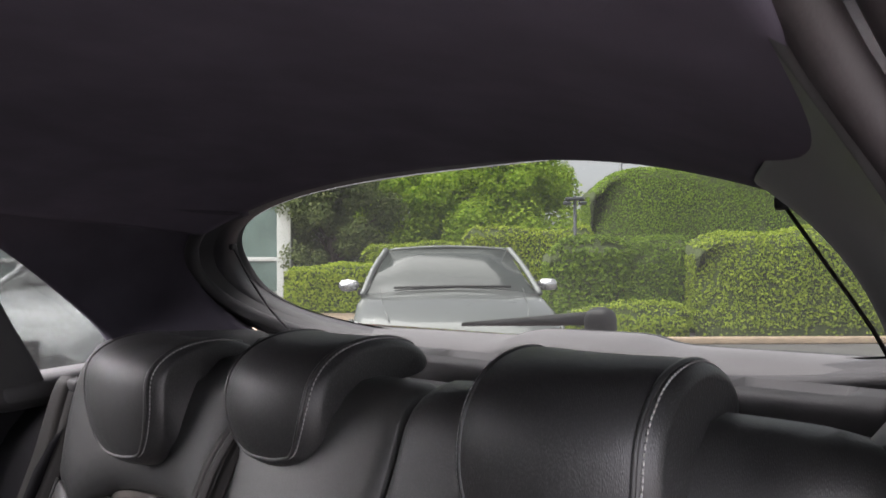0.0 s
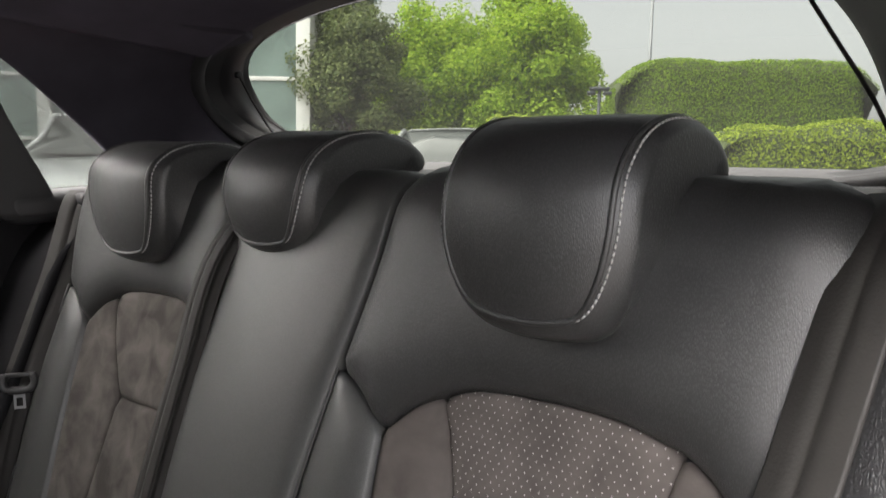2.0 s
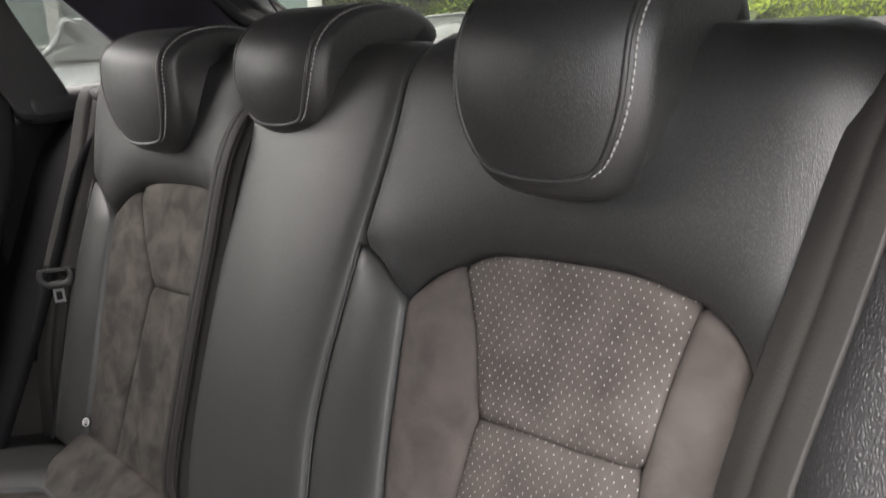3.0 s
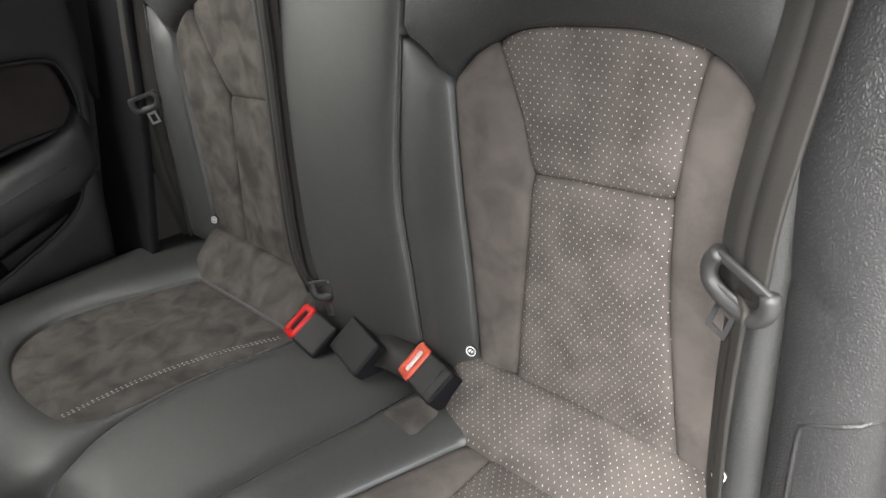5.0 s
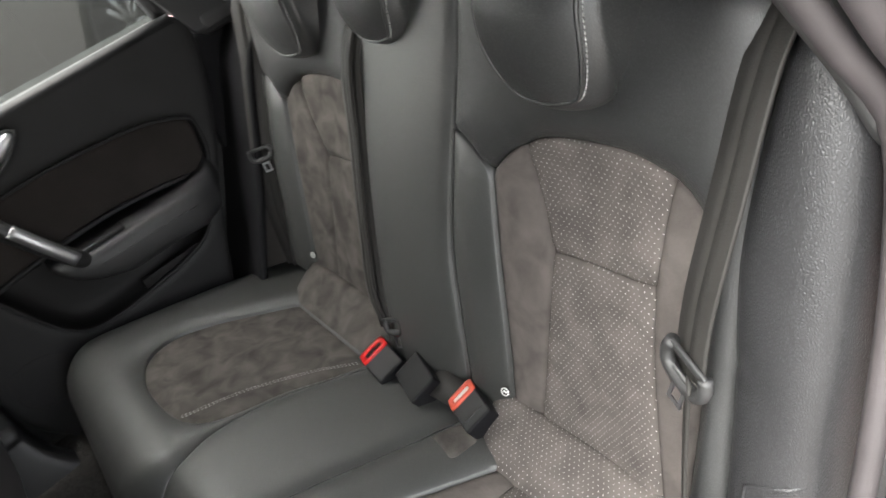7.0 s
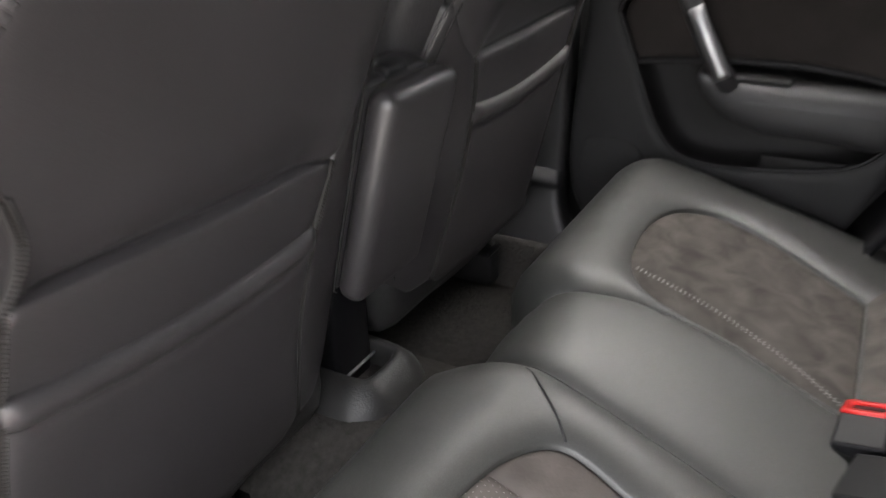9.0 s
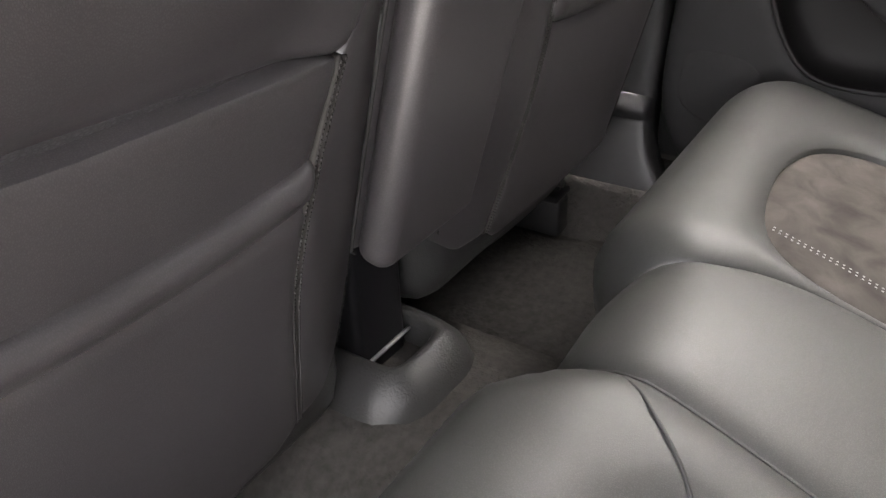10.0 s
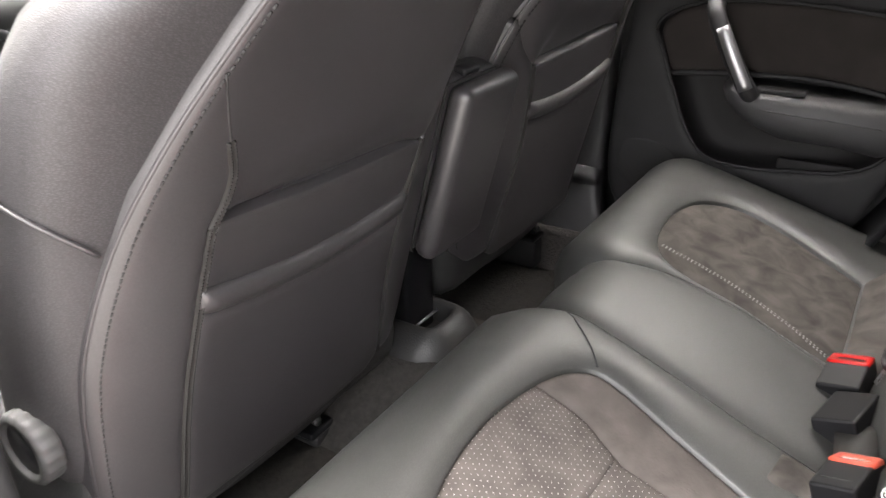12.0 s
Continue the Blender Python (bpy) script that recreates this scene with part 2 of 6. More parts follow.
def rbox(lo, hi, r=0.01, seg=2, bm=None):
    bm = bm or bmesh.new()
    lo, hi = Vector(lo), Vector(hi)
    made = bmesh.ops.create_cube(bm, size=1)["verts"]
    for v in made:
        v.co = Vector(((lo[i] + hi[i]) / 2 + v.co[i] * (hi[i] - lo[i])) for i in range(3))
    if r:
        edges = list({e for v in made for e in v.link_edges})
        bmesh.ops.bevel(bm, geom=edges, offset=r, segments=seg, profile=0.5, affect="EDGES")
    return bm


def loft(rings, cap=True, bm=None, closed=True):
    """Skins rings of equally many points."""
    bm = bm or bmesh.new()
    rows = [[bm.verts.new(p) for p in ring] for ring in rings]
    n = len(rows[0])
    for a, b in zip(rows, rows[1:]):
        for i in range(n if closed else n - 1):
            j = (i + 1) % n
            bm.faces.new((a[i], a[j], b[j], b[i]))
    if cap:
        bm.faces.new(rows[0][::-1])
        bm.faces.new(rows[-1])
    return bm


def tube(points, r, n=8, closed=False, bm=None):
    pts = [Vector(p) for p in points]
    rings = []
    side = None
    for i, p in enumerate(pts):
        a, b = pts[max(i - 1, 0)], pts[min(i + 1, len(pts) - 1)]
        d = (b - a).normalized()
        if side is None:
            side = d.orthogonal().normalized()
        side = (side - d * side.dot(d)).normalized()
        up = d.cross(side)
        rings.append([p + r * (math.cos(q) * side + math.sin(q) * up) for q in (2 * math.pi * k / n for k in range(n))])
    return loft(rings, True, bm)


def chaikin(pts, times=2, closed=True):
    for _ in range(times):
        out = []
        n = len(pts)
        for i in range(n if closed else n - 1):
            a, b = np.array(pts[i], float), np.array(pts[(i + 1) % n], float)
            out += [0.75 * a + 0.25 * b, 0.25 * a + 0.75 * b]
        pts = out if closed else [np.array(pts[0], float)] + out + [np.array(pts[-1], float)]
    return [tuple(p) for p in pts]


def resample(pts, n, closed=True):
    p = np.array(pts, float)
    if closed:
        p = np.vstack([p, p[:1]])
    s = np.r_[0, np.cumsum(np.linalg.norm(np.diff(p, axis=0), axis=1))]
    t = np.linspace(0, s[-1], n + 1)[:-1] if closed else np.linspace(0, s[-1], n)
    return np.stack([np.interp(t, s, c) for c in p.T], 1)


def spline(pts, n=24):
    """A smooth open line through the points given."""
    p = [np.array(q, float) for q in pts]
    p = [2 * p[0] - p[1]] + p + [2 * p[-1] - p[-2]]
    out = []
    for a, b, c, d in zip(p, p[1:], p[2:], p[3:]):
        for t in np.linspace(0, 1, 9)[:-1]:
            out.append(0.5 * (2 * b + (c - a) * t + (2 * a - 5 * b + 4 * c - d) * t * t + (3 * b - a - 3 * c + d) * t ** 3))
    out.append(p[-2])
    return [tuple(q) for q in resample(out, n, False)]


def joined(*lines):
    """One closed outline out of open lines laid end to end."""
    out = []
    for line in lines:
        for q in line:
            if not out or np.hypot(q[0] - out[-1][0], q[1] - out[-1][1]) > 1e-4:
                out.append(tuple(q))
    if np.hypot(out[0][0] - out[-1][0], out[0][1] - out[-1][1]) < 1e-4:
        out.pop()
    return out


def edge_gap(q, loops):
    """How far each point lies from the nearest edge, and whether it lies inside the outline and outside its holes."""
    best = np.full(len(q), 9.0)
    odd = np.zeros(len(q), bool)
    for loop in loops:
        a = np.array(loop)
        b = np.roll(a, -1, 0)
        d = b - a
        t = np.clip(((q[:, None] - a) * d).sum(2) / np.maximum((d * d).sum(1), 1e-14), 0, 1)
        best = np.minimum(best, np.sqrt(((a + t[..., None] * d - q[:, None]) ** 2).sum(2)).min(1))
        with np.errstate(divide="ignore", invalid="ignore"):
            cross = ((a[:, 1] > q[:, 1:2]) != (b[:, 1] > q[:, 1:2])) & (q[:, :1] < d[:, 0] * (q[:, 1:2] - a[:, 1]) / d[:, 1] + a[:, 0])
        odd ^= cross.sum(1) % 2 == 1
    return best, odd


def pad(name, outline, place, mat, parent, r=0.02, high=0.012, skirt=0.02, step=0.012, rounds=0, bulge=0.0, label="", holes=(), dent=None, cell=0.02, floor=0.0):
    """A stuffed panel: its outline (u, v) is puffed up by 'high' with edges of radius r, and laid on the surface place(u, v, h)."""
    loops = []
    for line in (outline, *holes):
        line = chaikin(line, rounds) if rounds else line
        p = np.array(line, float)
        loops.append(resample(line, max(16, int(np.linalg.norm(p - np.roll(p, -1, 0), axis=1).sum() / step))))
    pts = []
    for loop in loops:
        t = np.roll(loop, -1, 0) - np.roll(loop, 1, 0)
        nrm = np.stack([-t[:, 1], t[:, 0]], 1) / np.maximum(np.linalg.norm(t, axis=1)[:, None], 1e-9)
        for k in (0.05, 0.16, 0.34, 0.6, 1.0):
            for side in (1, -1):
                q = loop + side * nrm * r * k
                gap, inn = edge_gap(q, loops)
                pts.append(q[inn & (gap > 0.93 * r * k)])
    lo, hi = loops[0].min(0), loops[0].max(0)
    gx, gy = np.meshgrid(np.arange(lo[0], hi[0], cell), np.arange(lo[1], hi[1], cell * 0.87))
    gx[1::2] += cell / 2
    q = np.stack([gx.ravel(), gy.ravel()], 1)
    gap, inn = edge_gap(q, loops)
    pts.append(q[inn & (gap > 1.3 * r)])
    inner = np.vstack(pts)
    ring = np.vstack(loops)
    every = np.vstack([ring, inner])
    edges, at = [], 0
    for loop in loops:
        edges += [(at + i, at + (i + 1) % len(loop)) for i in range(len(loop))]
        at += len(loop)
    got = delaunay_2d_cdt([Vector(v) for v in every], edges, [], 0, 1e-7)
    q = np.array([tuple(v) for v in got[0]])
    tri = np.array(got[2])
    ok = edge_gap(q[tri].mean(1), loops)[1]
    tri = tri[ok]
    gap, inn = edge_gap(q, loops)
    far = gap.max()
    k = 1 - np.minimum(gap / r, 1)
    h = floor + (high - floor) * np.maximum(0, 1 - k * k) ** (0.85 if floor else 0.5) + bulge * (1 - (1 - np.minimum(gap / far, 1)) ** 2)
    if dent:
        h = h + np.array([dent(u, v) for u, v in q])
    bm = bmesh.new()
    uvs = bm.loops.layers.uv.new("cloth")
    vs = [bm.verts.new(place(u, v, w)) for (u, v), w in zip(q, h)]
    flat = dict(zip(vs, q))
    for a, b, c in tri:
        try:
            bm.faces.new((vs[a], vs[b], vs[c]))
        except ValueError:
            pass
    if skirt:
        rim = [e for e in bm.edges if len(e.link_faces) == 1]
        low = {}
        for e in rim:
            for v in e.verts:
                if v not in low:
                    low[v] = bm.verts.new(place(flat[v][0], flat[v][1], -skirt))
        for v, w in list(low.items()):
            flat[w] = flat[v]
        for e in rim:
            a, b = e.verts
            bm.faces.new((a, b, low[b], low[a]))
    bmesh.ops.delete(bm, geom=[v for v in bm.verts if not v.link_faces], context="VERTS")
    for f in bm.faces:
        for lp in f.loops:
            lp[uvs].uv = flat[lp.vert]
    return part(name, bm, mat, parent, label)


def stitches(name, points, parent, step=0.006, length=0.004, r=0.0007, mat=None, label=""):
    """A row of short thread stitches along a line of places."""
    p = np.array(points, float)
    s = np.r_[0, np.cumsum(np.linalg.norm(np.diff(p, axis=0), axis=1))]
    bm = bmesh.new()
    for a in np.arange(0.001, s[-1] - length, step):
        ends = [Vector([np.interp(q, s, c) for c in p.T]) for q in (a, a + length)]
        tube(ends, r, 5, bm=bm)
    return part(name, bm, mat or THREAD, parent, label)


# ---- car shell ----
def skin(name, rings, mat, label="", category="", thick=0.012, sub=2, parent=None, kind="structure"):
    """An open skin through rows of places, smoothed, with a thickness."""
    ob = part(name, loft(rings, False, closed=False), mat, parent, label if parent else "")
    s = ob.modifiers.new("sub", "SUBSURF")
    s.levels = s.render_levels = sub
    w = ob.modifiers.new("solid", "SOLIDIFY")
    w.thickness, w.offset = thick, 0
    return ob if parent else tagged(ob, label, category, "", kind)


def ribbon(name, points, wide, mat, parent, width=0.048, thick=0.0036, label="", lines=0):
    """A flat strap through places; wide is the direction across it at each place, or at all."""
    pts = [Vector(p) for p in points]
    ws = [Vector(w).normalized() for w in (wide if isinstance(wide, list) else [wide] * len(pts))]
    rings = []
    for i, (p, w) in enumerate(zip(pts, ws)):
        d = (pts[min(i + 1, len(pts) - 1)] - pts[max(i - 1, 0)]).normalized()
        w = (w - d * w.dot(d)).normalized()
        nrm = d.cross(w).normalized()
        row = []
        cols = [(-0.5, 0.3), (-0.47, 0.5), (-0.3, 0.5), (-0.25, 0.75), (-0.06, 0.75), (-0.03, 0.45), (0.03, 0.45), (0.06, 0.75), (0.25, 0.75), (0.3, 0.5), (0.47, 0.5), (0.5, 0.3)]
        row += [p + w * (u * width) + nrm * (h * thick) for u, h in cols]
        row += [p + w * (u * width) - nrm * (0.5 * thick) for u in (0.5, 0.0, -0.5)]
        rings.append(row)
    return part(name, loft(rings), mat, parent, label)


tagged(part("floor", rbox((-0.68, -2.1, 0.30), (0.64, 0.10, 0.37), 0), CARPET), "dark grey carpeted car floor", "car floor", "", "structure")
tunnel = tagged(part("floor_tunnel", loft([[(x, y, z) for x, z in ((-0.24, 0.37), (-0.18, 0.40), (-0.125, 0.455), (-0.07, 0.482), (0.0, 0.486), (0.07, 0.482), (0.125, 0.455), (0.18, 0.40), (0.24, 0.37))] for y in (-2.0, -0.9, -0.45, -0.2)], False, closed=False), CARPET), "carpeted tunnel running down the car floor", "car floor", "", "structure")
tagged(part("floor_side", loft([[(x, y, z) for x, z in ((-0.68, 0.455), (-0.60, 0.442), (-0.575, 0.430), (-0.545, 0.395), (-0.52, 0.377), (-0.505, 0.371))] for y in (-2.0, -0.9, -0.45, -0.2)], False, closed=False), CARPET), "carpet rising to the door sill", "car floor", "", "structure")
tagged(part("floor_mat", loft([[(x, y, z) for x, z in ((-0.47 - a, 0.374), (-0.465 - a, 0.385), (-0.20, 0.386), (-0.195, 0.374))] for y, a in ((-0.98, 0.0), (-0.69, 0.0), (-0.655, 0.01), (-0.64, 0.03), (-0.42, 0.035))], True), CARPET), "dark grey carpet mat lying in the rear footwell", "floor mat")
tagged(part("floor_mat", loft([[(x, y, z) for x, z in ((0.195, 0.374), (0.20, 0.386), (0.595, 0.381), (0.60, 0.374))] for y in (-0.98, -0.60, -0.42)], True), CARPET), "dark grey carpet mat lying in the rear footwell", "floor mat")


def arch(y, top, far, near, rail, far_rail=0):
    """A row of the roof lining from the far side rail to the near one."""
    return [((near if u > 0 else far) * u, y, (u < 0 and far_rail or rail) + (top - (u < 0 and far_rail or rail)) * (1 - abs(u) ** 2.6)) for u in (-1, -0.92, -0.8, -0.6, -0.35, 0, 0.35, 0.6, 0.8, 0.92, 1)]


ceiling = skin("ceiling", [arch(-1.75, 1.27, 0.52, 0.50, 1.22), arch(-1.3, 1.36, 0.56, 0.52, 1.30), arch(-0.8, 1.395, 0.58, 0.525, 1.335), arch(-0.3, 1.40, 0.58, 0.522, 1.338), arch(-0.1, 1.385, 0.58, 0.515, 1.32), arch(0.1, 1.372, 0.57, 0.50, 1.275, 1.29), arch(0.25, 1.348, 0.56, 0.49, 1.24, 1.272), arch(0.33, 1.332, 0.55, 0.48, 1.225, 1.26), arch(0.375, 1.324, 0.54, 0.47, 1.225, 1.25)], CLOTH, "black cloth headliner of the car roof", "headliner")
roof = skin("roof", [arch(-1.8, 1.30, 0.60, 0.56, 1.2), arch(-1.3, 1.43, 0.62, 0.58, 1.33), arch(-0.3, 1.47, 0.64, 0.60, 1.385), arch(0.1, 1.46, 0.64, 0.60, 1.35), arch(0.3, 1.44, 0.66, 0.62, 1.30), arch(0.42, 1.42, 0.66, 0.64, 1.27)], BODY_PAINT, "painted steel car roof seen from inside", "car roof")

# ---- tailgate ----
def hatch_ring(half, top, bottom, y_top, y_bottom, n=64, bend=2.3, taper=0.08):
    pts = []
    for k in range(n):
        a = 2 * math.pi * k / n
        c, s = math.cos(a), math.sin(a)
        u = math.copysign(abs(c) ** (2 / bend), c)
        v = math.copysign(abs(s) ** (2 / bend), s)
        z = (top + bottom) / 2 + v * (top - bottom) / 2
        w = half * (1 - taper * max(0, v)) * u
        pts.append((w, y_top + (y_bottom - y_top) * (top - z) / (top - bottom) - 0.03 * u * u, z))
    return pts


tailgate = thing("tailgate", "black trimmed tailgate with a curved rear window", "tailgate", kind="structure")
part("seal", loft([hatch_ring(0.655, 1.347, 1.02, 0.355, 0.52), hatch_ring(0.645, 1.341, 1.03, 0.35, 0.515), hatch_ring(0.634, 1.336, 1.04, 0.355, 0.52), hatch_ring(0.624, 1.334, 1.048, 0.375, 0.54), hatch_ring(0.616, 1.334, 1.052, 0.40, 0.565)], False), SEAL_BLACK, tailgate, "black rubber tailgate seal")
part("frame_trim", loft([hatch_ring(0.618, 1.336, 1.05, 0.395, 0.56), hatch_ring(0.606, 1.334, 1.058, 0.405, 0.57, bend=2.4), hatch_ring(0.606, 1.326, 1.060, 0.43, 0.59, bend=2.5), hatch_ring(0.612, 1.320, 1.06, 0.455, 0.615, bend=2.6, taper=0.03)], False), PLASTIC, tailgate, "matt black frame trim")
part("window_surround", loft([hatch_ring(0.609, 1.318, 1.063, 0.452, 0.612, bend=2.6, taper=0.03), hatch_ring(0.612, 1.320, 1.058, 0.468, 0.628, bend=2.7, taper=0), hatch_ring(0.620, 1.326, 1.05, 0.476, 0.636, bend=2.7, taper=0), hatch_ring(0.76, 1.42, 0.95, 0.53, 0.69)], False), FRAME_GREY, tailgate, "dark grey satin window surround")
ring_ = hatch_ring(0.632, 1.334, 1.04, 0.362, 0.527)
part("seal_bulb", tube(ring_ + ring_[:1], 0.013, 10), SEAL_BLACK, tailgate, "round black rubber seal")
rows_ = []
for k in range(13):
    v = 1 - 2 * k / 12
    z = (1.367 + 1.035) / 2 + v * 0.166
    rows_.append([(0.68 * u, 0.474 + 0.17 * (1 - v) / 2 - 0.03 * u * u, z) for u in np.linspace(-1, 1, 15)])
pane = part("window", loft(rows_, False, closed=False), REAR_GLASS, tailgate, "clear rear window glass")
pane.visible_shadow = False
rows_ = []
for x in np.linspace(-0.60, 0.60, 49):
    top_ = 1.072 + 0.010 * (x + 0.60) / 1.2 + 0.013 / (1 + math.exp(-(x + 0.045) / 0.008)) / (1 + math.exp((x - 0.165) / 0.010))
    rows_.append([(x, y, z) for y, z in ((0.505, 0.92), (0.503, top_ - 0.045), (0.512, top_ - 0.018), (0.535, top_ - 0.004), (0.575, top_), (0.63, top_ - 0.003), (0.655, top_ - 0.014), (0.66, 0.92))])
part("lower_trim", loft(rows_), GREY_PLASTIC, tailgate, "rounded dark tailgate trim with a raised middle")
part("outer_panel", rbox((-0.74, 0.64, 0.30), (0.74, 0.74, 1.06), 0.03), BODY_PAINT, tailgate)
wiper = thing("rear_wiper", "black rear wiper resting on the window's lower edge", "wiper")
part("pod", rbox((0.0, 0.675, 1.06), (0.046, 0.72, 1.112), 0.018, 3), PLASTIC, wiper)
part("arm", loft([[(x, 0.685 + dy, 1.086 + (x - 0.03) * 0.055 + dz) for dy, dz in ((0, 0), (0.02, 0), (0.02, w), (0, w))] for x, w in ((-0.24, 0.006), (-0.1, 0.014), (0.03, 0.022))]), PLASTIC, wiper)

shelf = thing("parcel_shelf", "black rigid parcel shelf below the rear window", "parcel shelf")
part("board", rbox((-0.50, 0.235, 1.015), (0.47, 0.40, 1.048), 0.012, 3), SOFT_TRIM, shelf)
rows_ = []
for x in np.linspace(-0.50, 0.46, 97):
    dip = max(1 / (1 + math.exp(-(x - a) / 0.004)) / (1 + math.exp((x - b) / 0.004)) for a, b in ((-0.105, 0.082), (0.305, 0.412)))
    rows_.append([(x, y, z) for y, z in ((0.402, 1.01), (0.400, 1.050), (0.406, 1.066), (0.420, 1.074), (0.432, 1.074 - 0.020 * dip), (0.470, 1.072 - 0.024 * dip), (0.485, 1.070), (0.495, 1.06), (0.497, 1.01))])
part("raised_edge", loft(rows_), SOFT_TRIM, shelf, "raised rear edge with two finger recesses")
part("inner_board", rbox((-0.50, 0.39, 1.00), (0.47, 0.44, 1.036), 0.004), SOFT_TRIM, shelf)
for side in (-1, 1):
    cover = tagged(part("shelf_support", rbox((side * 0.55 - 0.10, 0.22, 0.95), (side * 0.55 + 0.10, 0.46, 1.078 - 0.006 * side), 0.03, 5), SOFT_TRIM), "moulded grey-black side support beside the parcel shelf", "car trim", "shelf supports")
for pts in ([(-0.564, 0.45, 1.225), (-0.521, 0.45, 1.173), (-0.462, 0.45, 1.116), (-0.404, 0.45, 1.079), (-0.37, 0.44, 1.06)], [(0.396, 0.335, 1.25), (0.435, 0.325, 1.192), (0.468, 0.32, 1.14), (0.505, 0.31, 1.06)]):
    cord = part("lifting_cord", tube(spline([tuple(p) for p in pts], 10), 0.002, 6), RUBBER, shelf, "thin black lifting cord")
    part("peg", rbox(np.array(pts[0]) - 0.006, np.array(pts[0]) + 0.006, 0.003), PLASTIC, cord)


# ---- pillars and door openings ----
NEAR_EDGE = spline([(0.535, -0.75, 1.325), (0.527, -0.35, 1.335), (0.514, -0.10, 1.326), (0.5215, -0.020, 1.290), (0.545, 0.030, 1.236), (0.567, 0.068, 1.167), (0.580, 0.11, 1.08), (0.592, 0.155, 0.99), (0.60, 0.135, 0.88), (0.602, 0.095, 0.75), (0.602, 0.045, 0.62), (0.61, -0.03, 0.50), (0.63, -0.14, 0.43), (0.64, -0.35, 0.405), (0.64, -0.62, 0.405)], 90)
seal = thing("door_seal", "grey rubber seals round the open rear door frame", "door seal", kind="structure")
part("inner_seal", tube(NEAR_EDGE, 0.011, 10), SEAL, seal, "soft grey rubber inner seal")
part("sill_trim", tube([(x + 0.028, y + 0.012, z) for x, y, z in NEAR_EDGE], 0.0135, 10), SEAL, seal)
part("outer_lip", tube([(x + 0.060, y + 0.016, z - 0.002) for x, y, z in NEAR_EDGE], 0.010, 10), SEAL_BLACK, seal)
part("body_frame", loft([[Vector(p) + Vector(d) for d in ((0.03, 0.02, 0.0), (0.075, 0.03, 0.0), (0.11, 0.06, 0.0), (0.11, 0.13, 0.02))] for p in NEAR_EDGE[44:]], False, closed=False), BODY_PAINT, seal, "painted steel door frame")

near_in = [(0.378, 0.305, 1.266), (0.395, 0.300, 1.255), (0.416, 0.296, 1.238), (0.443, 0.295, 1.211), (0.466, 0.295, 1.169), (0.479, 0.295, 1.12), (0.485, 0.295, 1.02)]
near_out = [(0.503, -0.08, 1.324), (0.513, -0.017, 1.289), (0.537, 0.030, 1.236), (0.556, 0.06, 1.175), (0.566, 0.09, 1.11), (0.578, 0.135, 1.03), (0.588, 0.155, 0.96)]
rings = []
for k in range(6):
    u = k / 5
    rings.append([Vector(a).lerp(Vector(b), u) + Vector((0.02, 0.01, 0.0)) * math.sin(math.pi * u) for a, b in zip(near_out, near_in)])
rings.append([Vector(p) + Vector((0.06, 0.10, 0.0)) for p in near_in])
rings.append([Vector(p) + Vector((0.14, 0.16, 0.0)) for p in near_in])
skin("pillar_1", rings, PILLAR_GREY, "dark textured C-pillar trim beside the rear window", "pillar trim")

far_out = [(-0.58, -0.02, 1.325), (-0.64, 0.06, 1.275), (-0.66, 0.114, 1.235), (-0.675, 0.20, 1.158), (-0.685, 0.278, 1.083), (-0.66, 0.27, 1.045), (-0.60, 0.25, 0.99)]
far_in = [(-0.41, 0.375, 1.283), (-0.50, 0.385, 1.275), (-0.565, 0.395, 1.255), (-0.61, 0.40, 1.232), (-0.640, 0.405, 1.187), (-0.605, 0.42, 1.122), (-0.46, 0.43, 1.055)]
rings = [[Vector(a).lerp(Vector(b), u) + Vector((-0.02, 0.01, 0.0)) * math.sin(math.pi * u) for a, b in zip(far_out, far_in)] for u in (0, 0.2, 0.4, 0.6, 0.8, 0.95, 1.0)]
rings.append([Vector(p) + Vector((-0.06, 0.05, 0.0)) for p in far_in])
skin("pillar_2", rings, CLOTH_SHADED, "black C-pillar lining beside the rear window", "pillar trim")
skin("pillar_3", [[(-0.60, 0.02 - dy, 1.315), (-0.655, 0.055 - dy, 1.20), (-0.66, 0.09 - dy, 1.12), (-0.66, 0.125 - dy, 1.05), (-0.655, 0.14 - dy, 1.0)] for dy in (-0.025, 0.0, 0.05, 0.065)], SOFT_TRIM, "dark upright bar between the side windows", "pillar trim", 0.02)
ledge = tagged(part("quarter_ledge", rbox((-0.74, 0.085, 0.99), (-0.645, 0.34, 1.040), 0.018, 4), SOFT_TRIM), "dark trim ledge under the quarter window", "car trim", "", "structure")
skin("wheel_arch_trim", [[(-0.655 + dx, 0.30, 1.02), (-0.645 + dx, 0.13, 1.0), (-0.635 + dx, 0.07, 0.85), (-0.63 + dx, -0.03, 0.66), (-0.63 + dx, -0.12, 0.50), (-0.63 + dx, -0.18, 0.38)] for dx in (-0.15, -0.06, 0.0, 0.04, 0.10)], ARCH_BLACK, "black moulded trim between the seat and the door", "car trim")
for name, yz in (("quarter_window", [(0.10, 1.26), (0.13, 1.255), (0.30, 1.085), (0.30, 1.03), (0.12, 1.03)]),):
    g = tagged(part(name, loft([[(-0.705, y, z) for y, z in yz], [(-0.709, y, z) for y, z in yz]]), QUARTER_GLASS, None, "", False), "small clear triangular quarter window", "window", "", "structure")
    g.visible_shadow = False
tagged(part("side_panel", rbox((-0.80, 0.09, 0.30), (-0.72, 0.70, 1.03), 0.02), BODY_PAINT), "painted rear side panel of the car", "car body", "", "structure")
